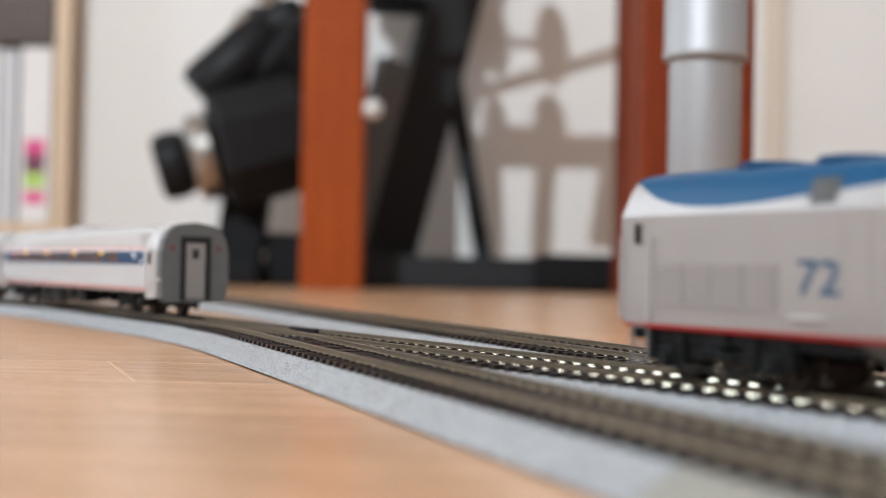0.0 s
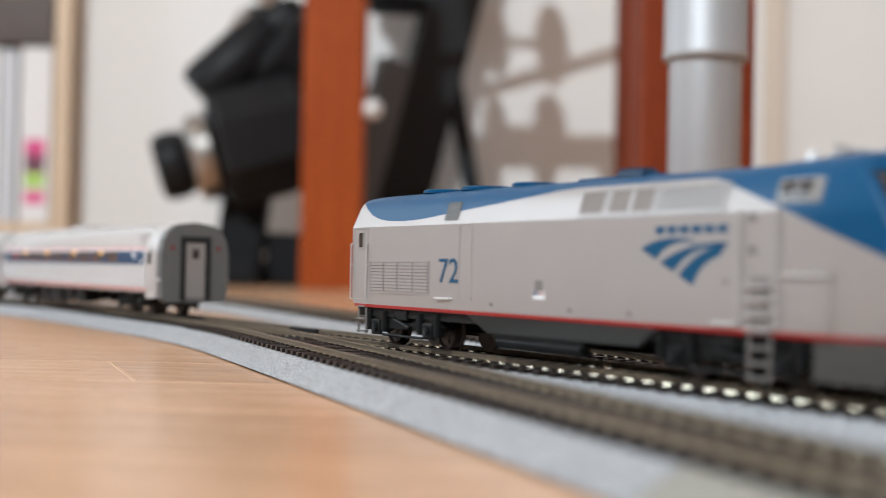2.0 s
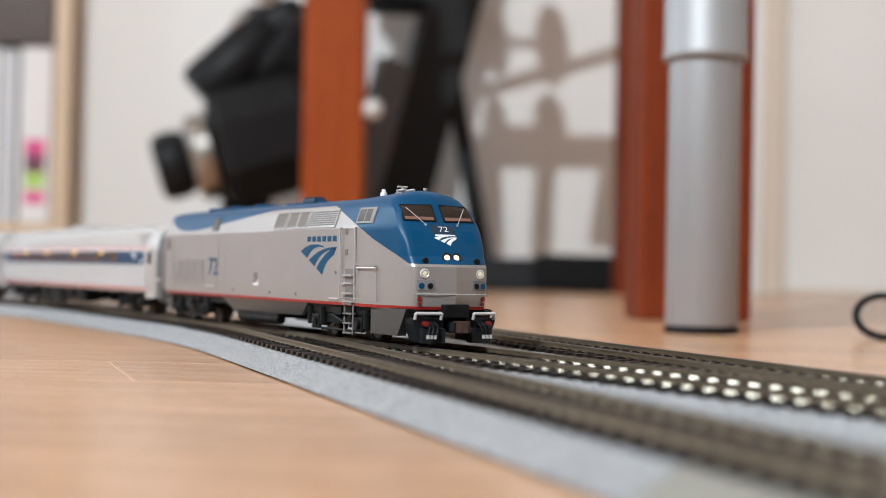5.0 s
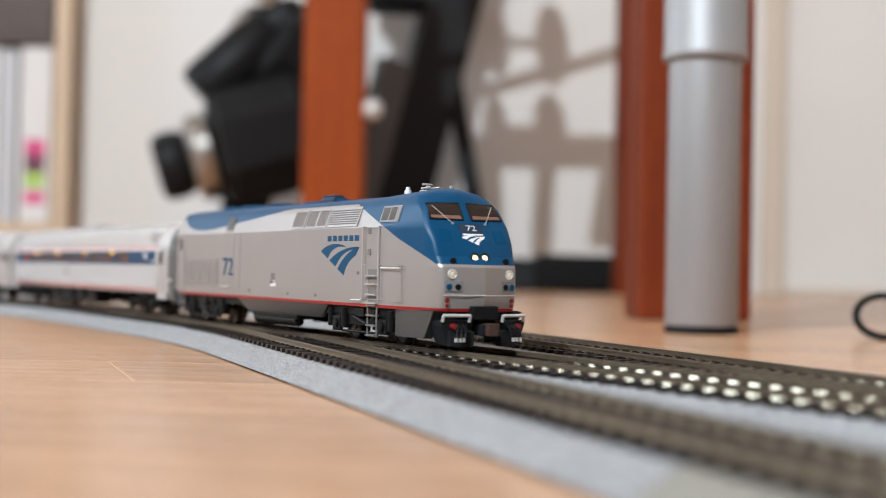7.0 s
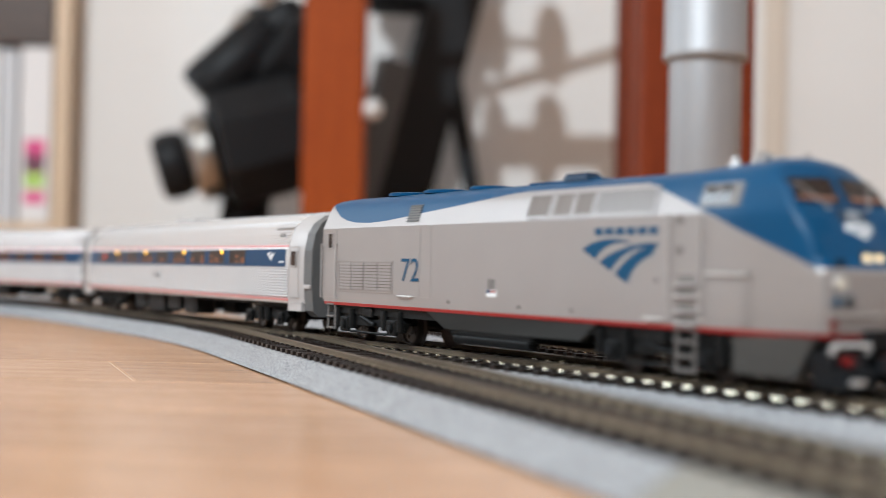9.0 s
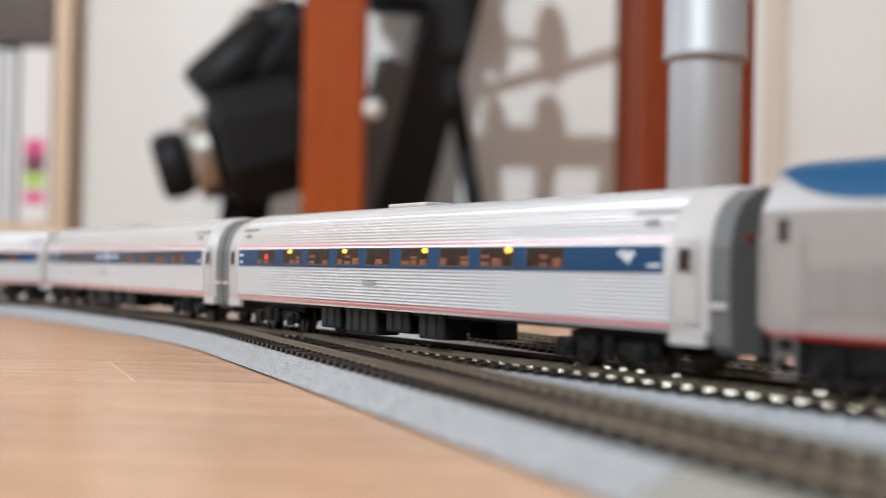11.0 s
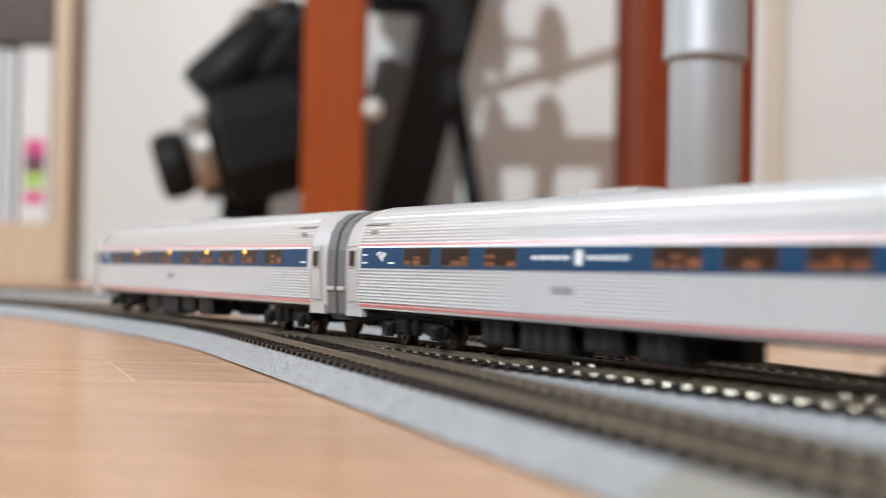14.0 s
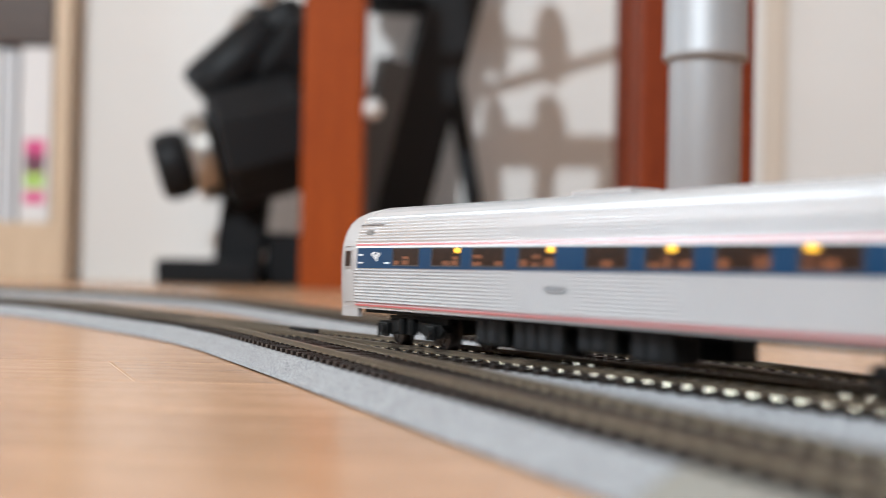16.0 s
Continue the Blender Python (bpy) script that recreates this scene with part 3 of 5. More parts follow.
def planks(floor):
    """Floor boards; the ends of the boards are cut askew."""
    width, length = 0.0745, 0.61
    turn = radians(-3.5)
    shear = 0.42
    ux, uy = Vector((math.cos(turn), math.sin(turn))), Vector((-math.sin(turn), math.cos(turn)))
    origin = Vector((-0.116, 0.465))
    bm = bmesh.new()
    g, b, L, W = 0.00025, 0.0007, length, width
    def corner(a, c, z):
        return bm.verts.new((a - c * shear, c, z))
    lo = [corner(a, c, -0.0006) for a, c in ((g, -W + g), (L - g, -W + g), (L - g, -g), (g, -g))]
    mid = [corner(a, c, -0.0003) for a, c in ((g, -W + g), (L - g, -W + g), (L - g, -g), (g, -g))]
    hi = [corner(a, c, 0.0) for a, c in ((b, -W + b), (L - b, -W + b), (L - b, -b), (b, -b))]
    for p, q in ((lo, mid), (mid, hi)):
        for k in range(4):
            bm.faces.new((p[k], p[(k + 1) % 4], q[(k + 1) % 4], q[k]))
    bm.faces.new(hi)
    me = bpy.data.meshes.new("floor_board")
    bm.to_mesh(me)
    bm.free()
    me.materials.append(MAT["floor"])
    rest = bmesh.new()
    rng = random.Random(4)
    shift = {}
    for j in range(-50, 46):
        shift[j] = 0.0 if j == 0 else rng.random() * length
        if j in (-1, -2, -3):
            shift[j] = 0.20 - 0.11 * j
        for i in range(-10, 10):
            o = origin + ux * (i * length + shift[j] - (j * width) * shear) + uy * (j * width)
            c = o + ux * length / 2
            if not (LEFT_X + 0.24 < c.x < RIGHT_X - 0.24 and BACK_Y + 0.06 < c.y < WALL_Y - 0.06):
                continue
            m = Matrix.Translation((o.x, o.y, 0)) @ Matrix.Rotation(turn, 4, "Z")
            if -1.2 < c.x < 1.0 and 0.0 < c.y < 2.4:
                ob = new("floor_board", me)
                ob.parent = floor
                ob.matrix_basis = m
            else:
                n = len(rest.verts)
                rest.from_mesh(me)
                rest.verts.ensure_lookup_table()
                bmesh.ops.transform(rest, matrix=m, verts=rest.verts[n:])
    ob = part("floor_boards", rest, "floor", floor)
    ob["kind"] = "stuff"


# ---- locomotive (local axes: x ahead, y to its left, z up from the rail heads; millimetres in the calls) ----
OUT = [(17.15, 12.0), (17.5, 17.6), (17.5, 38.4), (16.5, 41.4), (15.5, 44.4), (14.6, 46.2), (13.2, 47.5), (10.5, 48.4), (7.0, 49.1), (3.5, 49.6), (0.0, 49.8)]
REAR_X = -120.5


def half_width(z, out=OUT):
    for (y0, z0), (y1, z1) in zip(out, out[1:]):
        if z <= z1:
            return y0 + (y1 - y0) * max(0.0, (z - z0) / (z1 - z0))
    return 0.0


NOSE = [(12.0, 115.6), (17.0, 116.4), (25.6, 116.2), (29.0, 112.8), (37.0, 107.8), (40.5, 105.2), (46.4, 101.2), (48.6, 98.6), (49.8, 94.0)]


TAPER_X = 91.0


def corner_width(z):
    """Half the width where the flank meets the nose: the cab's sides draw in towards it."""
    draw = 3.2 - 1.0 * max(0.0, (z - 25.6) / 12.8) if z < 38.4 else 2.2 * max(0.0, 1 - (z - 38.4) / 11.4)
    return max(0.0, half_width(z) - draw)


def nose_x(y, z):
    x = NOSE[-1][1]
    for (z0, x0), (z1, x1) in zip(NOSE, NOSE[1:]):
        if z <= z1:
            x = x0 + (x1 - x0) * max(0.0, (z - z0) / (z1 - z0))
            break
    a = abs(y)
    crease = 0.25 if z < 25.6 else max(0.06, 0.25 - (z - 25.6) * 0.03)
    bow = 0.0 if z < 44 else (a / 13.0) ** 2 * (z - 44) * 0.75
    return x - crease * a - bow - 1.3 * max(0.0, (a - corner_width(z) + 1.6) / 1.6) ** 2


def dome(x, z):
    """The cab roof rises a little over the hood's."""
    k = min(1.0, max(0.0, (x - 62) / 26))
    return z + 1.35 * k * k * (3 - 2 * k) * max(0.0, (z - 46.2) / 3.6)


def vmm(bm, x, y, z):
    return bm.verts.new((x * MM, y * MM, z * MM))


def livery():
    """Silver body with the blue roof sweep and the red sill stripe, by place on the shell."""
    m = material("loco_livery", (0.5, 0.5, 0.5), 0.40, metal=0.5)
    nt = m.node_tree
    p = nt.nodes["Principled BSDF"]
    p.inputs["Specular IOR Level"].default_value = 0.25
    co, sep = nt.nodes.new("ShaderNodeTexCoord"), nt.nodes.new("ShaderNodeSeparateXYZ")
    nt.links.new(co.outputs["Object"], sep.inputs[0])
    mr = nt.nodes.new("ShaderNodeMapRange")
    mr.inputs["From Min"].default_value, mr.inputs["From Max"].default_value = -0.122, 0.120
    nt.links.new(sep.outputs["X"], mr.inputs["Value"])
    ramp = nt.nodes.new("ShaderNodeValToRGB")
    stops = [(-121.5, 47.5), (-117, 46.6), (-113, 44.6), (-108, 42.4), (-102, 41.0), (-95, 40.2), (-85, 39.9), (-74, 40.3), (-65, 41.0), (-55, 41.9), (-31, 43.8), (-13, 45.4), (-3, 46.3), (4, 46.7), (57, 46.7), (64, 44.4), (84, 37.6), (105, 29.0), (109.0, 27.3), (110.5, 26.6), (118, 26.4)]
    els = ramp.color_ramp.elements
    while len(els) < len(stops):
        els.new(0.5)
    for e, (x, z) in zip(els, stops):
        e.position, v = (x + 122) / 242, z / 60
        e.color = (v, v, v, 1)
    nt.links.new(mr.outputs[0], ramp.inputs[0])
    ml = nt.nodes.new("ShaderNodeMath")
    ml.operation = "MULTIPLY"
    ml.inputs[1].default_value = 0.060
    nt.links.new(ramp.outputs[0], ml.inputs[0])
    gt = nt.nodes.new("ShaderNodeMath")
    gt.operation = "GREATER_THAN"
    nt.links.new(sep.outputs["Z"], gt.inputs[0])
    nt.links.new(ml.outputs[0], gt.inputs[1])
    lt = nt.nodes.new("ShaderNodeMath")
    lt.operation = "LESS_THAN"
    lt.inputs[1].default_value = 0.0130
    nt.links.new(sep.outputs["Z"], lt.inputs[0])
    noise_t = nt.nodes.new("ShaderNodeTexNoise")
    noise_t.inputs["Scale"].default_value = 70
    nt.links.new(co.outputs["Object"], noise_t.inputs["Vector"])
    tone = nt.nodes.new("ShaderNodeValToRGB")
    tone.color_ramp.elements[0].color, tone.color_ramp.elements[1].color = (0.345, 0.320, 0.308, 1), (0.370, 0.345, 0.332, 1)
    nt.links.new(noise_t.outputs["Fac"], tone.inputs[0])
    last = tone.outputs[0]
    for fac, col in ((gt, (0.004, 0.054, 0.135)), (lt, (0.34, 0.025, 0.022))):
        mix = nt.nodes.new("ShaderNodeMix")
        mix.data_type = "RGBA"
        nt.links.new(fac.outputs[0], mix.inputs["Factor"])
        nt.links.new(last, mix.inputs["A"])
        mix.inputs["B"].default_value = (*col, 1)
        last = mix.outputs["Result"]
    nt.links.new(last, p.inputs["Base Color"])
    shine = nt.nodes.new("ShaderNodeMath")
    shine.operation = "MULTIPLY_ADD"
    shine.inputs[1].default_value, shine.inputs[2].default_value = -0.5, 0.5
    nt.links.new(gt.outputs[0], shine.inputs[0])
    nt.links.new(shine.outputs[0], p.inputs["Metallic"])
    return m


LEVELS = [12.0, 14.4, 17.6, 21.6, 25.6, 27.3, 29.0, 33.0, 37.0, 38.4, 40.5, 42.5, 44.4, 46.2, 47.5, 48.4, 49.1, 49.6, 49.78]
ACROSS = [-1, -0.95, -0.88, -0.78, -0.6, -0.4, -0.2, 0, 0.2, 0.4, 0.6, 0.78, 0.88, 0.95, 1]


def shell():
    """The hull: flanks and roof pushed from the tail to the raked nose."""
    bm = bmesh.new()
    flank = {-1: [], 1: []}
    nose = []
    for z in LEVELS:
        w, c = half_width(z), corner_width(z)
        row = [vmm(bm, nose_x(c * u, z), c * u, dome(100, z)) for u in ACROSS]
        nose.append(row)
        tail = REAR_X + max(0.0, z - 38) * 0.22 + 2.2 * max(0.0, (14.4 - z) / 2.4) ** 2
        for side, end in ((-1, row[0]), (1, row[-1])):
            front, line = nose_x(c, z), []
            taper = min(TAPER_X, front - 3)
            for k in range(17):
                x = tail + (taper - tail) * k / 16
                line.append(vmm(bm, x, side * (w - (0.9 if k == 0 else 0.0)), dome(x, z)))
            for k in range(1, 4):
                x = taper + (front - taper) * k / 4
                line.append(vmm(bm, x, side * (w + (c - w) * k / 4), dome(x, z)))
            line.insert(1, vmm(bm, tail + 0.9, side * w, z))
            flank[side].append(line + [end])
    for a, b in zip(nose, nose[1:]):
        for k in range(len(ACROSS) - 1):
            bm.faces.new((a[k], a[k + 1], b[k + 1], b[k]))
    for side in (-1, 1):
        for a, b in zip(flank[side], flank[side][1:]):
            for k in range(21):
                bm.faces.new((a[k], a[k + 1], b[k + 1], b[k]))
    a, b = flank[-1][-1], flank[1][-1]
    for k in range(20):
        bm.faces.new((a[k], a[k + 1], b[k + 1], b[k]))
    bm.faces.new([a[20]] + nose[-1] + [b[20]])
    bm.faces.new([r[0] for r in flank[-1]] + [r[0] for r in flank[1]][::-1])
    bmesh.ops.recalc_face_normals(bm, faces=bm.faces[:])
    return bm


def side_slab(bm, x0, x1, z0, z1, lo, hi, side=-1, out=OUT, mat=0, nz=3):
    """A thin plate that follows the flank, from lo to hi millimetres proud of it."""
    rows = []
    for k in range(nz + 1):
        z = z0 + (z1 - z0) * k / nz
        y = half_width(z, out)
        rows.append([vmm(bm, x, side * (y + d), z) for d in (lo, hi) for x in (x0, x1)])
    for a, b in zip(rows, rows[1:]):
        for i, j in ((0, 1), (1, 3), (3, 2), (2, 0)):
            bm.faces.new((a[i], a[j], b[j], b[i])).material_index = mat
    bm.faces.new((rows[0][0], rows[0][1], rows[0][3], rows[0][2])).material_index = mat
    bm.faces.new((rows[-1][0], rows[-1][1], rows[-1][3], rows[-1][2])).material_index = mat
    return bm


def side_frame(bm, x0, x1, z0, z1, w, lo, hi, side=-1, out=OUT, mat=0):
    side_slab(bm, x0, x1, z0, z0 + w, lo, hi, side, out, mat, 1)
    side_slab(bm, x0, x1, z1 - w, z1, lo, hi, side, out, mat, 1)
    side_slab(bm, x0, x0 + w, z0 + w, z1 - w, lo, hi, side, out, mat)
    side_slab(bm, x1 - w, x1, z0 + w, z1 - w, lo, hi, side, out, mat)
    return bm


def tidy(bm):
    bmesh.ops.recalc_face_normals(bm, faces=bm.faces[:])
    return bm


def nose_slab(bm, corners, lo, hi, n=4, mat=0):
    """A plate on the nose between four (y, z) corners."""
    g = []
    for d in (lo, hi):
        grid = []
        for i in range(n + 1):
            row = []
            for j in range(n + 1):
                u, v = i / n, j / n
                y = (corners[0][0] * (1 - u) + corners[1][0] * u) * (1 - v) + (corners[3][0] * (1 - u) + corners[2][0] * u) * v
                z = (corners[0][1] * (1 - u) + corners[1][1] * u) * (1 - v) + (corners[3][1] * (1 - u) + corners[2][1] * u) * v
                row.append(vmm(bm, nose_x(y, z) + d, y, dome(100, z)))
            grid.append(row)
        g.append(grid)
    for grid in g:
        for i in range(n):
            for j in range(n):
                bm.faces.new((grid[i][j], grid[i + 1][j], grid[i + 1][j + 1], grid[i][j + 1])).material_index = mat
    loop = [(i, 0) for i in range(n)] + [(n, j) for j in range(n)] + [(i, n) for i in range(n, 0, -1)] + [(0, j) for j in range(n, 0, -1)]
    for a, b in zip(loop, loop[1:] + loop[:1]):
        bm.faces.new((g[0][a[0]][a[1]], g[0][b[0]][b[1]], g[1][b[0]][b[1]], g[1][a[0]][a[1]])).material_index = mat
    return tidy(bm)


def lettering(name, text, size, m, mat, parent, width=None):
    """Characters in the built-in font as a thin mesh."""
    cu = bpy.data.curves.new(name, "FONT")
    cu.body, cu.size, cu.extrude, cu.align_x, cu.align_y = text, size, 0.00006, "CENTER", "CENTER"
    ob = bpy.data.objects.new(name, cu)
    scene.collection.objects.link(ob)
    me = bpy.data.meshes.new_from_object(ob.evaluated_get(bpy.context.evaluated_depsgraph_get()))
    bpy.data.objects.remove(ob)
    if width:
        w = max(v.co.x for v in me.vertices) - min(v.co.x for v in me.vertices)
        for v in me.vertices:
            v.co.x *= width / w
    me.materials.clear()
    me.materials.append(MAT[mat])
    ob = new(name, me)
    ob.parent, ob.matrix_basis = parent, m
    return ob


def bxm(bm, lo, hi, bevel=0.0, mat=0):
    return box(bm, [a * MM for a in lo], [a * MM for a in hi], bevel * MM, mat)


def rodm(bm, a, b, r, n=8, mat=0):
    return rod(bm, [v * MM for v in a], [v * MM for v in b], r * MM, n, mat=mat)


WHEELS = []


def wheelset(parent, x, radius):
    """Two flanged wheels on an axle; turns about its own y axis."""
    bm = bmesh.new()
    turn = Matrix.Rotation(radians(90), 4, "X")
    for sgn in (-1, 1):
        prof = [(0.6, 6.0), (radius * 1.1, 6.0), (radius * 1.1, 6.7), (radius, 7.1), (radius * 0.985, 9.2), (radius * 0.86, 9.3), (radius * 0.80, 8.8), (radius * 0.4, 8.7), (radius * 0.32, 9.4), (0.5, 9.4)]
        lathe(bm, [(r * MM, sgn * z * MM) for r, z in prof], 28, turn)
    rodm(bm, (0, -6, 0), (0, 6, 0), 0.8)
    for sgn in (-1, 1):
        for k in range(4):
            a = math.pi * k / 2
            rodm(bm, (radius * 0.58 * math.cos(a), sgn * 8.6, radius * 0.58 * math.sin(a)), (radius * 0.58 * math.cos(a), sgn * 9.0, radius * 0.58 * math.sin(a)), 0.7, 6)
    tidy(bm)
    ob = part("wheelset", bm, "wheel", parent, "dark steel flanged wheels on an axle", smooth=True)
    ob.location = (x * MM, 0, radius * MM)
    WHEELS.append((ob, radius * MM))
    return ob


def loco_bogie(parent, x):
    bm = bmesh.new()
    for sgn in (-1, 1):
        y0, y1 = sorted((sgn * 12.6, sgn * 15.0))
        prism(bm, [(a * MM, b * MM) for a, b in ((-24, 7.4), (-22, 9.6), (-9, 9.8), (-6, 7.8), (6, 7.8), (9, 9.8), (22, 9.6), (24, 7.4), (21, 4.2), (13, 4.2), (10, 5.6), (-10, 5.6), (-13, 4.2), (-21, 4.2))], 1, y0 * MM, y1 * MM)
        for ax in (-17, 17):
            bxm(bm, (ax - 3.0, min(sgn * 15, sgn * 16.4), 3.2), (ax + 3.0, max(sgn * 15, sgn * 16.4), 8.2), 0.4)
            rodm(bm, (ax, sgn * 16.2, 5.7), (ax, sgn * 17.0, 5.7), 1.7, 12)
            for o in (-5.2, 5.2):
                rodm(bm, (ax + o, sgn * 15.6, 4.6), (ax + o, sgn * 15.6, 11.0), 1.25, 10)
        rodm(bm, (-4.5, sgn * 15.8, 8.5), (5.0, sgn * 15.8, 6.2), 0.7)
        rodm(bm, (-13, sgn * 15.6, 3.4), (13, sgn * 15.6, 3.4), 0.45)
        bxm(bm, (-3.5, min(sgn * 14, sgn * 16.2), 8.4), (3.5, max(sgn * 14, sgn * 16.2), 11.6), 0.4)
    bxm(bm, (-22, -11, 6.5), (22, 11, 11.8))
    ob = part("bogie", bm, "bogie", parent, "dark grey bogie frame with springs")
    ob.location = (x * MM, 0, 0)
    for ax in (-17, 17):
        wheelset(ob, ax, 5.8)
    for sgn in (-1, 1):
        for ax in (-17, 17):
            bm = bmesh.new()
            rodm(bm, (ax, sgn * 16.9, 5.7), (ax, sgn * 17.3, 5.7), 1.0, 12)
            part("axle_cap", bm, "pilot", ob)
    return ob


def ladder(parent, x, z0, z1, w=6.0, rungs=4, side=-1, y=17.2):
    bm = bmesh.new()
    for o in (-w / 2, w / 2):
        rodm(bm, (x + o, side * y, z0), (x + o, side * y, z1), 0.35, 6)
    for k in range(rungs):
        z = z0 + 0.6 + (z1 - z0 - 1) * k / max(1, rungs - 1)
        bxm(bm, (x - w / 2, side * y - 0.9, z - 0.25), (x + w / 2, side * y + 0.9, z + 0.25))
    return part("ladder", bm, "louvre", parent, "dark grey step ladder")


def arrow_mark(parent, place, mat, name="emblem"):
    """Three sweeping bands that run together at one tip; place maps the plane to the shell."""
    bm = bmesh.new()
    edge0, edge1, tip = Vector((0.2, 8.4)), Vector((18.8, 0.0)), Vector((30.3, 9.8))
    for t0, t1, e0, e1 in ((0.0, 0.30, (18.5, 10.4), (20.5, 9.6)), (0.38, 0.64, (30.3, 9.8), (28.6, 8.8)), (0.73, 1.0, (30.3, 9.7), (27.6, 6.8))):
        a, b = edge0.lerp(edge1, t0), edge0.lerp(edge1, t1)
        ca, cb = a.lerp(Vector(e0), 0.5) + Vector((-1.6, 2.6)), b.lerp(Vector(e1), 0.5) + Vector((-2.4, 3.4 if t0 < 0.6 else 1.6))
        va, vb = [], []
        for k in range(13):
            u = k / 12
            for lst, p0, c, p1 in ((va, a, ca, Vector(e0)), (vb, b, cb, Vector(e1))):
                q = p0 * (1 - u) ** 2 + c * 2 * u * (1 - u) + p1 * u * u
                lst.append([bm.verts.new(place(q.x, q.y, d)) for d in (0.0, 0.06)])
        for k in range(12):
            for d in (0, 1):
                bm.faces.new((va[k][d], va[k + 1][d], vb[k + 1][d], vb[k][d]))
            bm.faces.new((va[k][0], va[k + 1][0], va[k + 1][1], va[k][1]))
            bm.faces.new((vb[k][0], vb[k + 1][0], vb[k + 1][1], vb[k][1]))
    tidy(bm)
    return part(name, bm, mat, parent)


def locomotive():
    L = empty("locomotive", "silver and blue model diesel locomotive with a red stripe on track", "model train")
    body = part("body", shell(), livery(), L, smooth=True)
    body.data.set_sharp_from_angle(angle=radians(30))
    sharp = body.data.attributes.get("sharp_edge") or body.data.attributes.new("sharp_edge", "BOOLEAN", "EDGE")
    for e in body.data.edges:
        a, b = (body.data.vertices[v].co / MM for v in e.vertices)
        bend = abs(a.z - 38.4) < 0.05 and abs(b.z - 38.4) < 0.05 and abs(a.y) > 17 and abs(b.y) > 17
        brow = any(abs(a.z - h) < 0.05 and abs(b.z - h) < 0.05 for h in (25.6, 29.0)) and a.x > 100 and b.x > 100
        keel = abs(a.y) < 0.05 and abs(b.y) < 0.05 and max(a.z, b.z) < 25.7
        if bend or brow or keel:
            sharp.data[e.index].value = True

    def plate(name, x0, x1, z0, z1, mat, lo=0.0, hi=0.12, side=-1, label="", parent=L):
        return part(name, tidy(side_slab(bmesh.new(), x0, x1, z0, z1, lo, hi, side)), mat, parent, label)

    for side in (-1, 1):
        # upper grilles on the sloping flank
        for x0, x1, kind in ((8.8, 18.6, 0), (21.0, 28.8, 0), (30.0, 37.6, 0), (39.2, 62.0, 1)):
            bm = bmesh.new()
            side_slab(bm, x0, x1, 39.5, 45.2, 0.0, 0.10, side, mat=0 if not kind else 1)
            if kind:
                for k in range(8):
                    z = 39.6 + 5.4 * k / 7
                    side_slab(bm, x0, x1, z - 0.16, z + 0.16, 0.1, 0.42, side, mat=2, nz=1)
            else:
                n = int((x1 - x0) / 0.95)
                for k in range(n + 1):
                    x = x0 + 0.2 + (x1 - x0 - 0.4) * k / n
                    side_slab(bm, x - 0.14, x + 0.14, 39.6, 45.1, 0.1, 0.22, side, mat=0)
            g = part("grille", tidy(bm), ["frame_brown", "louvre", "silver"], L, "ribbed ventilation grille")
            part("frame", tidy(side_frame(bmesh.new(), x0 - 0.5, x1 + 0.5, 39.0, 45.7, 0.55, 0.0, 0.45, side)), "silver", g)
        # rear small vent within the blue sweep
        bm = bmesh.new()
        side_slab(bm, -59.0, -51.5, 39.6, 45.0, 0.0, 0.12, side)
        for k in range(7):
            z = 39.9 + 4.8 * k / 6
            side_slab(bm, -59.0, -51.5, z - 0.2, z + 0.2, 0.12, 0.4, side, mat=1, nz=1)
        part("grille", tidy(bm), ["louvre", "skirt"], L, "small louvred vent")
        # side grilles low at the tail
        for x0, x1 in ((-105.5, -96.6), (-95.8, -87.4), (-86.4, -77.4), (-76.6, -68.0)):
            bm = bmesh.new()
            side_slab(bm, x0, x1, 17.8, 26.6, 0.0, 0.10, side)
            for k in range(9):
                z = 18.1 + 8.2 * k / 8
                side_slab(bm, x0, x1, z - 0.36, z + 0.36, 0.1, 0.32, side, mat=1, nz=1)
            part("grille", tidy(bm), ["frame_brown", "silver"], L, "pale louvred panel")
        bm = side_frame(bmesh.new(), -106.4, -67.0, 16.9, 27.4, 0.4, 0.0, 0.25, side)
        part("grille_frame", tidy(bm), "silver", L)
        # doors, hatches and rails
        for x0, x1, z0, z1 in ((-118.5, -108.2, 14.5, 38.0), (69.0, 79.4, 14.5, 38.2), (81.0, 94.5, 14.2, 26.0), (-49.5, -42.5, 16.0, 38.0)):
            part("door" if z1 > 30 else "hatch", tidy(side_frame(bmesh.new(), x0, x1, z0, z1, 0.22, -0.02, 0.13, side)), "silver", L)
        dark = plate("door_window", -114.6, -111.6, 31.8, 36.6, "glass_dark", 0.0, 0.1, side, "small dark door window")
        part("frame", tidy(side_frame(bmesh.new(), -115.0, -111.2, 31.4, 37.0, 0.4, 0.0, 0.3, side)), "silver", dark)
        for x in (68.6, 79.9, -118.9, -107.6):
            bm = bmesh.new()
            rodm(bm, (x, side * 18.4, 14.5), (x, side * 18.4, 38.5 if x > 0 else 33), 0.22, 6)
            for z in (14.5, 26.0, 38.5 if x > 0 else 33):
                rodm(bm, (x, side * 17.3, z), (x, side * 18.5, z), 0.22, 6)
            part("grab_iron", bm, "handle_grey", L)
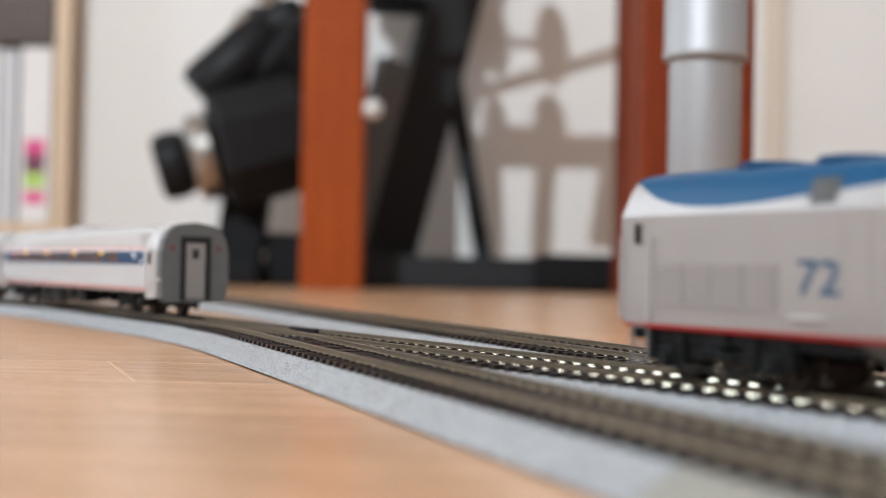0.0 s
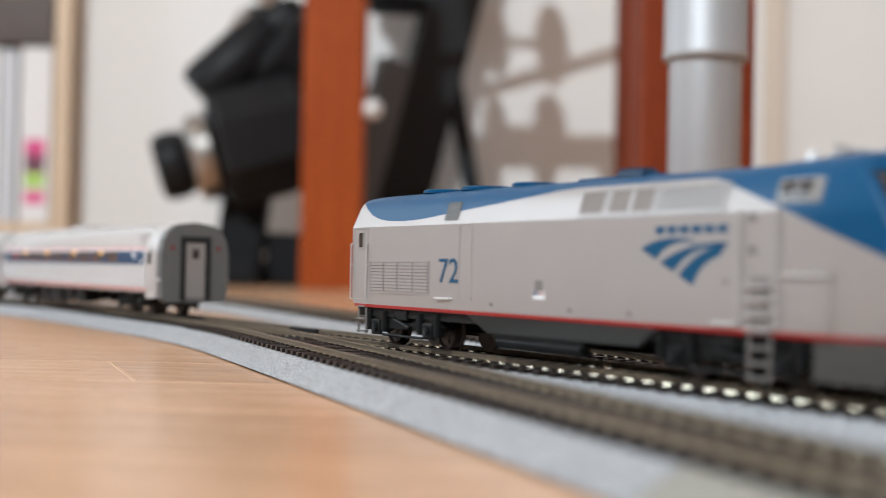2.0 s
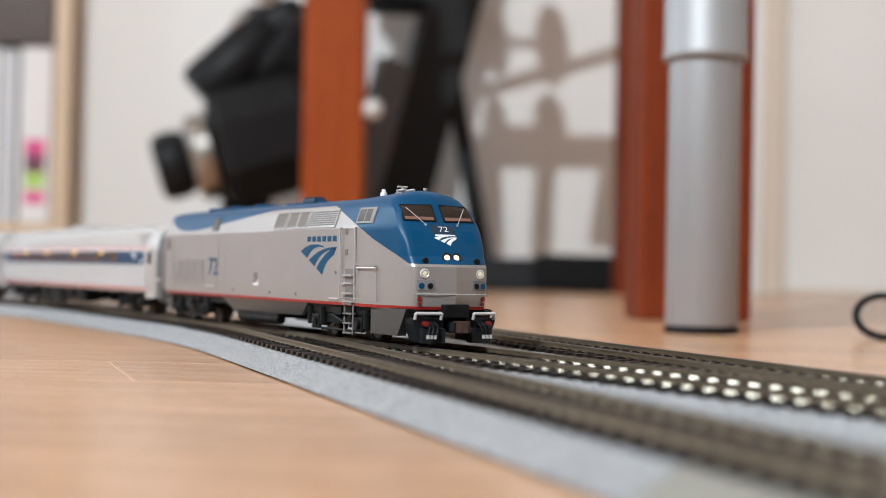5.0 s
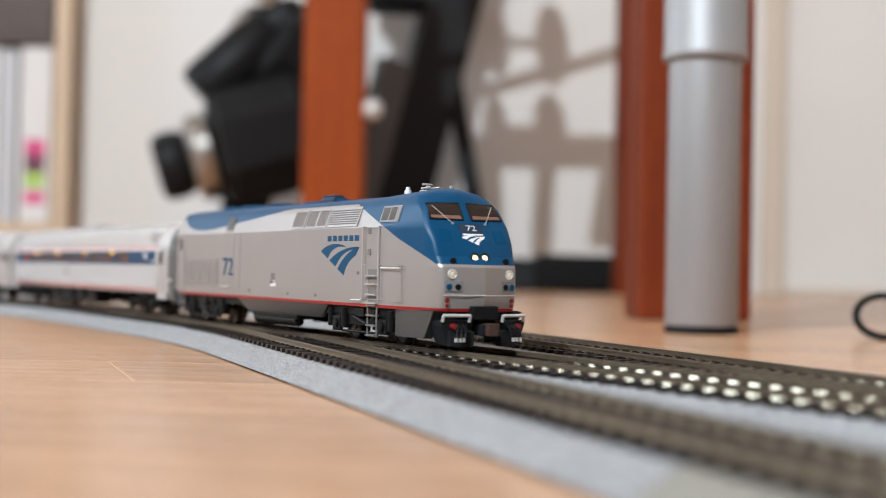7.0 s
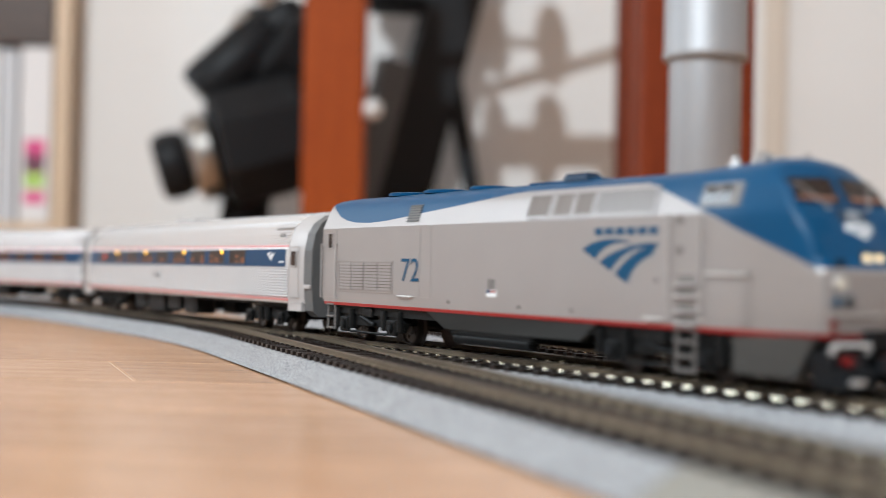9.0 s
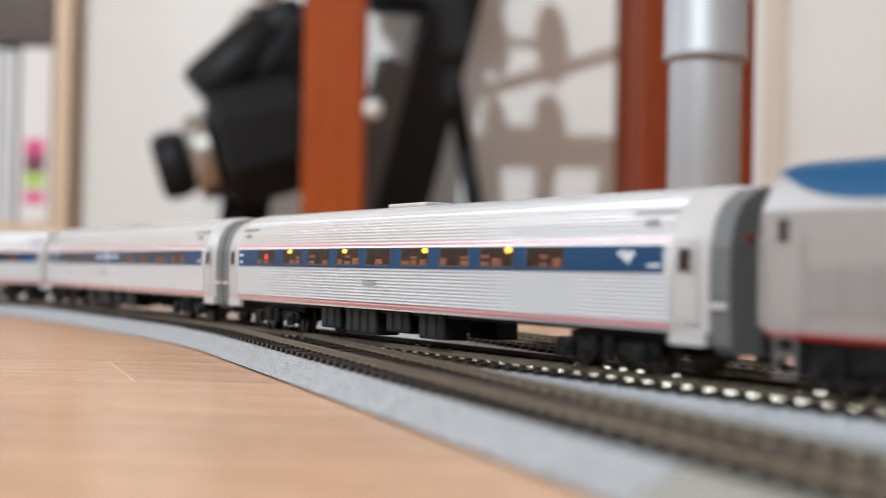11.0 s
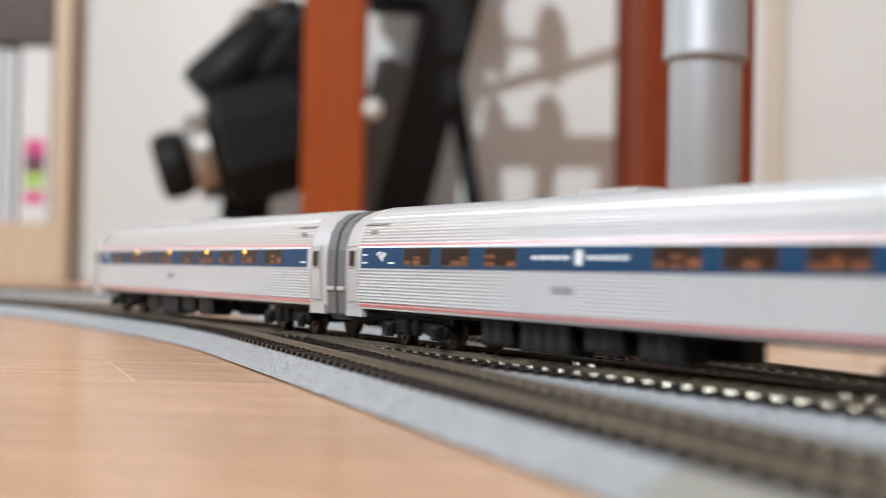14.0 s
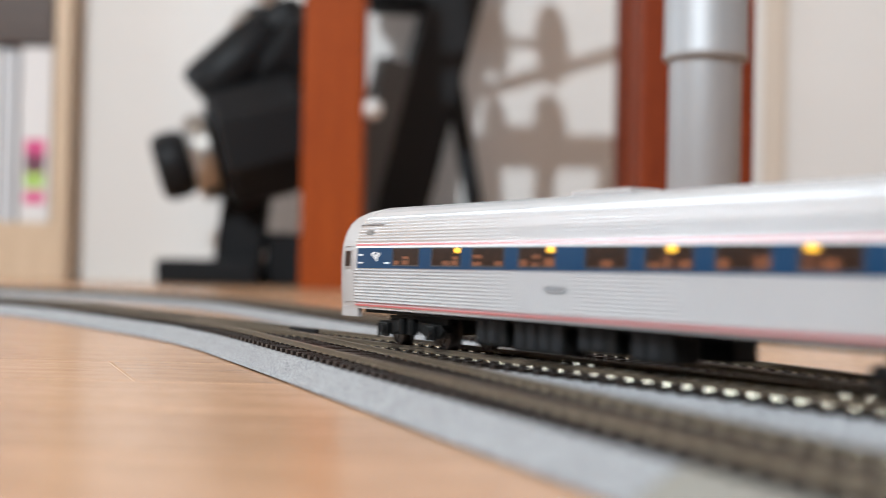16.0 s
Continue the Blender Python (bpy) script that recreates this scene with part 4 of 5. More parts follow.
        for x0, x1, z in ((81.5, 94.0, 25.0), (-62.5, -54.0, 16.3), (60.5, 66.5, 14.2)):
            bm = bmesh.new()
            rodm(bm, (x0, side * 18.3, z), (x1, side * 18.3, z), 0.24, 6)
            for x in (x0, x1):
                rodm(bm, (x, side * 17.0, z), (x, side * 18.4, z), 0.24, 6)
            part("grab_iron", bm, "handle", L)
        for z in (23.6, 20.8, 17.4, 14.6):
            # Flat dark plate paints the shade of the step recess.
            part("step_shade", tidy(side_slab(bmesh.new(), 71.4, 77.4, z - 0.95, z + 0.95, 0.0, 0.08, side)), "louvre", L)
            part("step", tidy(side_slab(bmesh.new(), 70.8, 78.0, z - 1.45, z - 0.95, 0.0, 1.1, side, nz=1)), "handle_grey", L)
        for z in (30.2, 37.2):
            part("latch", tidy(side_slab(bmesh.new(), 71.0, 73.0, z - 1.0, z + 1.0, 0.0, 0.25, side)), "louvre", L)
        for x, z in ((63.8, 23.2), (30.0, 14.9), (5.5, 14.9), (-32.0, 15.2)):
            part("latch", tidy(side_slab(bmesh.new(), x - 0.6, x + 0.6, z - 0.5, z + 0.5, 0.0, 0.2, side, nz=1)), "louvre", L)
        # small filler with a flag decal
        plate("filler", -10.0, -6.6, 19.6, 22.4, "louvre", 0.0, 0.14, side, "dark filler recess")
        f = plate("flag_decal", -10.6, -5.6, 17.4, 19.4, "white", 0.0, 0.16, side, "small white, red and blue flag decal")
        part("canton", tidy(side_slab(bmesh.new(), -10.4, -8.6, 18.4, 19.4, 0.16, 0.22, side, nz=1)), "decal_blue", f)
        part("bar", tidy(side_slab(bmesh.new(), -8.4, -5.8, 18.6, 19.2, 0.16, 0.22, side, nz=1)), "red", f)
        # cab side window in three panes
        w = plate("cab_window", 78.0, 90.8, 39.9, 45.3, "frame_grey", 0.0, 0.3, side, "grey framed sliding cab side window")
        for x0, x1 in ((78.8, 83.2), (84.0, 87.9)):
            part("pane", tidy(side_slab(bmesh.new(), x0, x1, 40.6, 44.7, 0.3, 0.36, side)), "glass_dark", w)
        part("blind", tidy(side_slab(bmesh.new(), 88.1, 90.5, 40.2, 45.0, 0.3, 0.4, side)), "louvre_pale", w)
        # number and emblem on the flank
        turn = Matrix.Rotation(radians(90), 4, "X") if side < 0 else Matrix.Rotation(radians(180), 4, "Z") @ Matrix.Rotation(radians(90), 4, "X")
        lettering("road_number", "72", 0.0104, Matrix.Translation((-0.0556, side * 0.01762, 0.0241)) @ turn, "decal_blue", L, 0.0112)
        x_of = (lambda a: 34.2 + a) if side < 0 else (lambda a: 64.5 - a)
        arrow_mark(L, lambda a, b, d, s=side, f=x_of: (f(a) * MM, s * (17.52 + d) * MM, (22.2 + b) * MM), "decal_blue", "flank_emblem")
        for k in range(6):
            bm = bmesh.new()
            x = 39.8 + 4.25 * k
            side_slab(bm, x, x + 3.1, 34.0, 35.9, 0.02, 0.08, side, nz=1)
            part("lettering_bar", tidy(bm), "decal_blue", L)
        # skirts, fuel tank sides
        bm = bmesh.new()
        y0, y1 = sorted((side * 15.2, side * 16.9))
        prism(bm, [(a * MM, b * MM) for a, b in ((-46, 12.0), (-38, 7.0), (30, 7.0), (40, 12.0))], 1, y0 * MM, y1 * MM)
        for v in bm.verts:
            if v.co.z < 0.008:
                v.co.y *= 0.88
        part("skirt", bm, "skirt", L, "dark grey side skirt")
        bm = bmesh.new()
        y0, y1 = sorted((side * 13.0, side * 16.2))
        prism(bm, [(a * MM, b * MM) for a, b in ((88.5, 12.0), (88.5, 3.4), (107, 3.4), (112.5, 12.0))], 1, y0 * MM, y1 * MM)
        part("skirt", bm, "skirt", L, "dark grey side skirt")
        ladder(L, 74.2, 2.2, 13.0, 6.4, 4, side)
        ladder(L, -113.0, 3.4, 12.6, 5.4, 3, side, 16.6)
        bm = bmesh.new()
        rodm(bm, (-34, side * 12.5, 4.6), (6, side * 12.5, 4.6), 1.9, 14)
        part("air_tank", bm, "bogie", L, "black air reservoir", smooth=True)
    bm = bmesh.new()
    bxm(bm, (-36, -14.5, 5.2), (8, 14.5, 11.9), 0.8)
    part("fuel_tank", bm, "bogie", L, "black fuel tank")
    bm = bmesh.new()
    bxm(bm, (-118, -15.5, 9.2), (112, 15.5, 12.2))
    part("frame", bm, "bogie", L, "black underframe")

    # nose: windscreens, plates and lamps
    for s in (-1, 1):
        ws = part("windscreen", nose_slab(bmesh.new(), [(s * 1.5, 40.5), (s * 13.2, 40.7), (s * 12.4, 45.7), (s * 1.5, 46.0)], 0.02, 0.16), "glass_dark", L, "dark windscreen with a brown dashboard behind")
        part("dashboard", nose_slab(bmesh.new(), [(s * 2.2, 40.9), (s * 12.6, 41.1), (s * 12.5, 42.0), (s * 2.2, 42.0)], 0.16, 0.2), "cab_inside", ws)
        bm = bmesh.new()
        c = [(1.5, 40.5), (13.2, 40.7), (12.4, 45.7), (1.5, 46.0)]
        for k in range(4):
            a, b = c[k], c[(k + 1) % 4]
            rodm(bm, (nose_x(a[0], a[1]) + 0.1, s * a[0], a[1]), (nose_x(b[0], b[1]) + 0.1, s * b[0], b[1]), 0.28, 6)
        part("seal", bm, "black", ws, "black rubber seal")
        bm = bmesh.new()
        rodm(bm, (nose_x(6, 39.4) + 0.5, s * 6.0, 39.4), (nose_x(11, 45.0) + 0.5, s * 11.0, 45.0), 0.16, 6)
        rodm(bm, (nose_x(6, 39.4) + 0.1, s * 6.0, 39.4), (nose_x(6, 39.4) + 0.6, s * 6.0, 39.4), 0.4, 8)
        part("wiper", bm, "handle_grey", ws)
        for y, z in ((s * 1.75, 28.6),):
            x = nose_x(y, z)
            bm = bmesh.new()
            lathe(bm, [(1.7 * MM, -0.5 * MM), (1.7 * MM, 0.3 * MM), (1.35 * MM, 0.45 * MM), (1.05 * MM, 0.1 * MM)], 20, Matrix.Translation((x * MM, y * MM, z * MM)) @ Matrix.Rotation(radians(72), 4, "Y"))
            h = part("headlight", bm, "pilot", L, "headlight in a dark bezel", smooth=True)
            bm = bmesh.new()
            lathe(bm, [(1.05 * MM, 0.1 * MM), (0.85 * MM, 0.4 * MM), (0.4 * MM, 0.5 * MM)], 20, Matrix.Translation((x * MM, y * MM, z * MM)) @ Matrix.Rotation(radians(72), 4, "Y"))
            part("lens", bm, "lamp_on", h, "warm white lit lens", smooth=True)
        y, z = s * 10.3, 23.5
        x = nose_x(y, z)
        bm = bmesh.new()
        lathe(bm, [(1.55 * MM, -0.6 * MM), (1.55 * MM, 0.35 * MM), (1.25 * MM, 0.45 * MM), (0.95 * MM, 0.1 * MM)], 20, Matrix.Translation((x * MM, y * MM, z * MM)) @ Matrix.Rotation(radians(90), 4, "Y"))
        h = part("ditch_light", bm, "handle", L, "round ditch light in a silver bezel", smooth=True)
        bm = bmesh.new()
        lathe(bm, [(0.95 * MM, 0.1 * MM), (0.75 * MM, 0.4 * MM), (0.3 * MM, 0.5 * MM)], 20, Matrix.Translation((x * MM, y * MM, z * MM)) @ Matrix.Rotation(radians(90), 4, "Y"))
        part("lens", bm, "lamp_off", h, "warm glass lens", smooth=True)
        pl = part("marker_plate", nose_slab(bmesh.new(), [(s * 7.2, 18.2), (s * 12.8, 18.2), (s * 12.8, 21.4), (s * 7.2, 21.4)], 0.0, 0.3), "frame_grey", L, "grey marker lamp plate")
        for yy, mt in ((8.6, "black"), (11.4, "decal_blue")):
            bm = bmesh.new()
            x = nose_x(s * yy, 19.6)
            rodm(bm, (x, s * yy, 19.6), (x + 0.6, s * yy, 19.6), 0.95, 12)
            part("marker_lens", bm, mt, pl)
        bm = bmesh.new()
        x = nose_x(s * 11.8, 14.8)
        rodm(bm, (x, s * 11.8, 15.4), (x + 0.5, s * 11.8, 15.4), 0.8, 12)
        rodm(bm, (x, s * 11.8, 13.8), (x + 0.5, s * 11.8, 13.8), 0.6, 12)
        part("marker_lens", bm, "red_lens", L)
        bm = bmesh.new()
        x = nose_x(s * 8.6, 27.2)
        rodm(bm, (x - 0.3, s * 9.6, 27.6), (x + 0.3, s * 9.6, 27.6), 1.0, 12)
        part("nose_vent", bm, "black", L)
        part("nose_hatch", nose_slab(bmesh.new(), [(s * 8.0, 33.4), (s * 12.0, 33.6), (s * 11.6, 37.6), (s * 7.6, 37.4)], 0.0, 0.14), "blue", L, "blue hatch on the nose")
        # pilot wings, handrail and hoses
        bm = bmesh.new()
        prism(bm, [(p * MM, q * MM) for p, q in ((s * 4.2, 2.4), (s * 4.2, 9.4), (s * 15.4, 9.4), (s * 15.0, 7.6), (s * 12.6, 1.8))], 0, 109.0 * MM, 115.6 * MM)
        prism(bm, [(p * MM, q * MM) for p, q in ((115.4, s * 4.6), (118.4, s * 5.0), (116.6, s * 12.4), (115.4, s * 12.8))], 2, 1.6 * MM, 6.2 * MM)
        w = part("pilot_wing", bm, "pilot", L, "dark grey snowplough wing")
        bm = bmesh.new()
        rodm(bm, (117.0, s * 6.0, 9.0), (117.6, s * 6.0, 10.9), 0.5)
        rodm(bm, (117.6, s * 6.0, 10.9), (116.2, s * 14.6, 10.9), 0.5)
        rodm(bm, (116.2, s * 14.6, 10.9), (115.6, s * 14.6, 9.0), 0.5)
        part("handrail", bm, "handle", w, "silver handrail")
        bm = bmesh.new()
        rodm(bm, (116.2, s * 11.6, 7.6), (118.2, s * 11.6, 7.6), 0.9, 10)
        part("hose_cap", bm, "red_lens", w)
        for k in range(3):
            bm = bmesh.new()
            y = s * (8.0 + 1.5 * k)
            tube(bm, [(116.2 * MM, y * MM, 8.2 * MM), (118.6 * MM, y * MM, 7.0 * MM), (119.2 * MM, (y + s * 0.6) * MM, 4.4 * MM)], 0.42 * MM, 6)
            part("hose", bm, "black", w)
        for k in range(3):
            bm = bmesh.new()
            bxm(bm, (118.6, s * 9.0 + s * 1.3 * k - 0.4, 3.0), (119.2, s * 9.0 + s * 1.3 * k + 0.4, 4.2))
            part("hose_coupling", bm, "handle", w)
    pl = part("number_plate", nose_slab(bmesh.new(), [(-4.3, 36.5), (4.3, 36.5), (4.5, 39.3), (-4.5, 39.3)], 0.0, 0.12), "decal_dark", L, "dark plate with the number")
    tilt = Matrix.Translation((nose_x(0, 37.9) * MM + 0.00016, 0, 0.0379)) @ Matrix.Rotation(radians(90), 4, "Z") @ Matrix.Rotation(radians(57), 4, "X")
    lettering("road_number", "72", 0.0029, tilt, "white", pl, 0.0034)
    arrow_mark(L, lambda a, b, d: ((nose_x(-4.4 + a * 0.29, 32.6 + b * 0.29) + 0.03 + d) * MM, (-4.4 + a * 0.29) * MM, (32.6 + b * 0.29) * MM), "white", "nose_emblem")
    part("lettering_bar", nose_slab(bmesh.new(), [(-3.6, 35.7), (4.0, 35.8), (4.0, 36.3), (-3.6, 36.2)], 0.0, 0.08), "white", L)
    bm = bmesh.new()
    for y in (-13, -6, 0, 6):
        rodm(bm, (nose_x(y, 17) + 0.4, y, 17.0), (nose_x(min(13, y + 7), 17) + 0.4, min(13, y + 7), 17.0), 0.16, 6)
    part("nose_rail", bm, "handle", L)
    bm = bmesh.new()
    bxm(bm, (113.5, -4.6, 9.5), (117.2, 4.6, 13.8), 0.4)
    part("buffer_beam", bm, "black", L, "black anticlimber")
    bm = bmesh.new()
    bxm(bm, (112, -2.2, 4.8), (118.5, 2.2, 8.2), 0.4)
    part("coupler_pocket", bm, "pilot", L)
    for x, d in ((118.2, 1), (-119.5, -1)):
        bm = bmesh.new()
        prism(bm, [((x + d * a) * MM, b * MM) for a, b in ((-3, -1.0), (2.2, -1.2), (3.4, -2.8), (5.4, -2.6), (5.2, 0.4), (4.0, 0.2), (4.0, 1.6), (2.4, 2.8), (1.8, 1.0), (-3, 1.0))], 2, 5.0 * MM, 8.6 * MM)
        part("coupler", bm, "rust", L, "brown knuckle coupler")
    # roof
    for x, r, h in ((-86, 8.2, 0.9), (-62, 8.2, 0.9), (-36, 7.0, 0.9)):
        bm = bmesh.new()
        lathe(bm, [(r * MM, 0), (r * MM, h * MM), (r * 0.9 * MM, (h + 0.3) * MM), (r * 0.4 * MM, (h + 0.3) * MM)], 36, Matrix.Translation((x * MM, 0, 49.3 * MM)))
        part("roof_fan", bm, "blue", L, "round blue roof fan housing", smooth=True)
    bm = bmesh.new()
    bxm(bm, (-8, -5.5, 49.2), (26, 5.5, 49.95), 0.3)
    part("roof_hatch", bm, "blue", L, "blue roof hatch")
    bm = bmesh.new()
    bxm(bm, (10, -6.5, 49.0), (21, -1.0, 50.9), 0.5)
    for k in range(4):
        bxm(bm, (10.6 + 2.7 * k, -6.0, 50.9), (11.8 + 2.7 * k, -1.5, 51.7), 0.2)
    part("exhaust", bm, "blue_dark", L, "dark blue exhaust housing")
    bm = bmesh.new()
    rodm(bm, (78.5, -7.0, 48.4), (78.5, -7.0, 50.8), 1.2, 14)
    rodm(bm, (78.5, -7.0, 50.8), (78.5, -7.0, 51.9), 0.7, 14)
    part("antenna", bm, "white", L, "small white antenna dome")
    bm = bmesh.new()
    bxm(bm, (80, -3.6, 49.4), (84, 0.6, 50.9), 0.2)
    for k, ln in enumerate((6, 4, 7)):
        rodm(bm, (80.5, -3.0 + 1.5 * k, 51.6), (80.5 + ln, -3.0 + 1.5 * k, 51.7), 0.38, 10)
    rodm(bm, (82, -3.4, 50.4), (82, -3.4, 51.8), 0.4)
    rodm(bm, (82, 0.2, 50.4), (82, 0.2, 51.8), 0.4)
    rodm(bm, (81.6, -3.4, 52.9), (81.6, 0.4, 52.9), 0.35, 10)
    rodm(bm, (81.6, -1.5, 51.4), (81.6, -1.5, 53.0), 0.4)
    part("horn", bm, "handle_grey", L, "silver air horns")
    bm = bmesh.new()
    rodm(bm, (93, 1.0, 48.2), (93, 1.0, 51.6), 0.5, 10)
    rodm(bm, (93, 1.0, 51.4), (93, 1.0, 52.1), 0.7, 10)
    part("beacon", bm, "handle_grey", L)
    # tail: door and diaphragm plate
    bm = bmesh.new()
    bxm(bm, (REAR_X - 0.5, -5, 13.5), (REAR_X + 0.5, 5, 36), 0.2)
    part("tail_door", bm, "skirt", L, "dark tail door")
    loco_bogie(L, 62.5)
    loco_bogie(L, -87.0)
    return L


# ---- coaches ----
CAR_OUT = [(17.5, 11.4), (17.9, 13.4), (18.2, 19.0), (18.3, 24.4), (18.25, 28.0), (18.0, 31.8), (17.4, 34.2), (16.4, 37.4), (14.5, 40.6), (11.8, 43.0), (8.2, 44.7), (4.0, 45.7), (0.0, 46.0)]
END_X = 146.2


def fluted():
    """The coach outline with raised ribs below the windows and up on the roof's shoulder."""
    pts = [(17.5, 11.4), (17.85, 13.2)]
    z, k = 13.8, 0
    while z < 24.2:
        pts.append((half_width(z, CAR_OUT) + (0.0 if k % 2 else 0.50), z))
        z, k = z + 0.52, k + 1
    pts += [(18.2, 24.6), (18.25, 28.0), (18.0, 31.8), (17.65, 33.2)]
    z, k = 33.9, 0
    while z < 42.6:
        pts.append((half_width(z, CAR_OUT) + (0.0 if k % 2 else 0.42), z))
        z, k = z + 0.50, k + 1
    pts += [(11.0, 43.45), (8.2, 44.7), (4.0, 45.7), (0.0, 46.0)]
    return pts


def hull(bm, out, x0, x1, shrink=(0.0, 0.0), steps=1):
    ring = [(-y, z) for y, z in out] + [(y, z) for y, z in out[-2::-1]]
    rows = []
    for k in range(steps + 1):
        u = k / steps
        x = x0 + (x1 - x0) * u
        s = shrink[0] + (shrink[1] - shrink[0]) * u * u
        rows.append([vmm(bm, x, y * (1 - 0.35 * s), z - s * 6.0 * max(0.0, (z - 34) / 12)) for y, z in ring])
    for a, b in zip(rows, rows[1:]):
        for k in range(len(ring) - 1):
            bm.faces.new((a[k], b[k], b[k + 1], a[k + 1]))
        bm.faces.new((a[-1], b[-1], b[0], a[0]))
    bm.faces.new(rows[0])
    bm.faces.new(rows[-1])
    return tidy(bm)


def coach_bogie(parent, x):
    bm = bmesh.new()
    for sgn in (-1, 1):
        y0, y1 = sorted((sgn * 11.8, sgn * 13.6))
        prism(bm, [(a * MM, b * MM) for a, b in ((-21, 6.2), (-20, 7.8), (-6, 8.2), (6, 8.2), (20, 7.8), (21, 6.2), (18, 3.6), (11, 3.6), (7, 5.2), (-7, 5.2), (-11, 3.6), (-18, 3.6))], 1, y0 * MM, y1 * MM)
        for ax in (-15, 15):
            bxm(bm, (ax - 2.6, min(sgn * 13.6, sgn * 15), 2.9), (ax + 2.6, max(sgn * 13.6, sgn * 15), 7.4), 0.4)
            rodm(bm, (ax, sgn * 14.8, 5.2), (ax, sgn * 15.6, 5.2), 1.4, 12)
        for o in (-3.2, 3.2):
            rodm(bm, (o, sgn * 14.2, 4.0), (o, sgn * 14.2, 9.0), 1.5, 12)
        rodm(bm, (-20.5, sgn * 13.8, 2.2), (-20.5, sgn * 13.8, 7.0), 0.4)
    bxm(bm, (-19, -10.5, 5.4), (19, 10.5, 9.6))
    ob = part("bogie", bm, "bogie", parent, "black coach bogie")
    ob.location = (x * MM, 0, 0)
    for ax in (-15, 15):
        wheelset(ob, ax, 5.2)
    return ob


def coach(label, windows, leds, red, emblem=(), wide_mark=None, tail=False):
    C = empty("coach", label, "model train car", "coaches of the train")
    body = part("body", hull(bmesh.new(), fluted(), -134.0, 134.0), "car", C, "ribbed silver coach body", smooth=False)
    for d in (-1, 1):
        part("end_section", hull(bmesh.new(), CAR_OUT, d * 134.0, d * END_X, (0.0, 0.16), 6), "car_smooth", C, "smooth silver end section", smooth=True)
    for side in (-1, 1):
        def slab(name, x0, x1, z0, z1, mat, lo, hi, parent=C, lab="", nz=3):
            return part(name, tidy(side_slab(bmesh.new(), x0, x1, z0, z1, lo, hi, side, CAR_OUT, 0, nz)), mat, parent, lab)
        band = slab("window_band", -132.6, 131.6, 24.9, 31.5, "car_blue", 0.0, 0.12, C, "dark blue window band")
        slab("stripe", -134.0, 134.0, 32.3, 32.9, "car_red", 0.0, 0.16, C, "thin red stripe", 1)
        slab("stripe", -134.0, 134.0, 31.55, 32.1, "white", 0.0, 0.12, C, "thin white stripe", 1)
        slab("stripe", -134.0, 134.0, 12.3, 12.9, "car_red", 0.0, 0.35, C, "thin red stripe", 1)
        for k, x in enumerate(windows):
            w = slab("window", x - 8.3, x + 8.3, 26.0, 31.2, "window", 0.12, 0.18, C, "dark amber coach window")
            part("frame", tidy(side_frame(bmesh.new(), x - 8.7, x + 8.7, 25.7, 31.5, 0.35, 0.12, 0.26, side, CAR_OUT)), "window_frame", w)
            # Uneven amber patches paint the inside's glow low on the pane.
            for q in range(3):
                if (k * 5 + q * 3) % 7 < 5:
                    a = x - 7.8 + 5.2 * q + (k * 3 + q) % 3 * 0.5
                    part("glow_patch", tidy(side_slab(bmesh.new(), a, a + 3.4 + (k + q) % 3 * 0.7, 26.2, 27.4 + (k * 2 + q * 3) % 5 * 0.45, 0.18, 0.2, side, CAR_OUT, nz=1)), "seat", w)
            if k in leds:
                o = leds[k]
                bm = bmesh.new()
                y = half_width(30.3, CAR_OUT) + 0.2
                lathe(bm, [(1.25 * MM, 0), (1.1 * MM, 0.12 * MM), (0.5 * MM, 0.2 * MM)], 16, Matrix.Translation(((x + o) * MM, side * y * MM, 30.5 * MM)) @ Matrix.Rotation(radians(90 if side < 0 else -90), 4, "X") @ Matrix.Diagonal((1.5, 0.62, 1, 1)))
                part("led", bm, "led", w, "glowing yellow interior light", smooth=True)
            if k == red:
                bm = bmesh.new()
                y = half_width(28.6, CAR_OUT) + 0.2
                lathe(bm, [(0.95 * MM, 0), (0.8 * MM, 0.15 * MM), (0.3 * MM, 0.2 * MM)], 14, Matrix.Translation((x * MM, side * y * MM, 28.6 * MM)) @ Matrix.Rotation(radians(90 if side < 0 else -90), 4, "X"))
                part("led", bm, "led_red", w, "glowing red interior light", smooth=True)
        for x in emblem:
            arrow_mark(C, lambda a, b, d, c=x, s=side: ((c + s * -1 * (a - 15) * 0.22) * MM, s * (half_width(28, CAR_OUT) + 0.16 + d) * MM, (27.0 + b * 0.30) * MM), "white", "emblem")
        for x0, x1 in ((-131.5, -128.0), (-113.0, -109.5), (126.0, 130.5)):
            slab("lettering_bar", x0, x1, 26.4, 26.9, "white", 0.12, 0.17, C, nz=1)
        slab("lettering_bar", -131.5, -128.5, 29.0, 29.5, "white", 0.12, 0.17, C, nz=1)
        if wide_mark is not None:
            for k in range(12):
                if k not in (5, 6):
                    slab("lettering_bar", wide_mark - 21 + 3.5 * k, wide_mark - 18.4 + 3.5 * k, 28.0, 28.9, "white", 0.12, 0.17, C, nz=1)
            slab("lettering_bar", wide_mark - 1.4, wide_mark + 1.4, 26.6, 30.4, "white", 0.12, 0.175, C, nz=1)
        slab("number_bar", -22.0, -13.0, 19.4, 20.8, "grey_mark", 0.3, 0.52, C, nz=1)
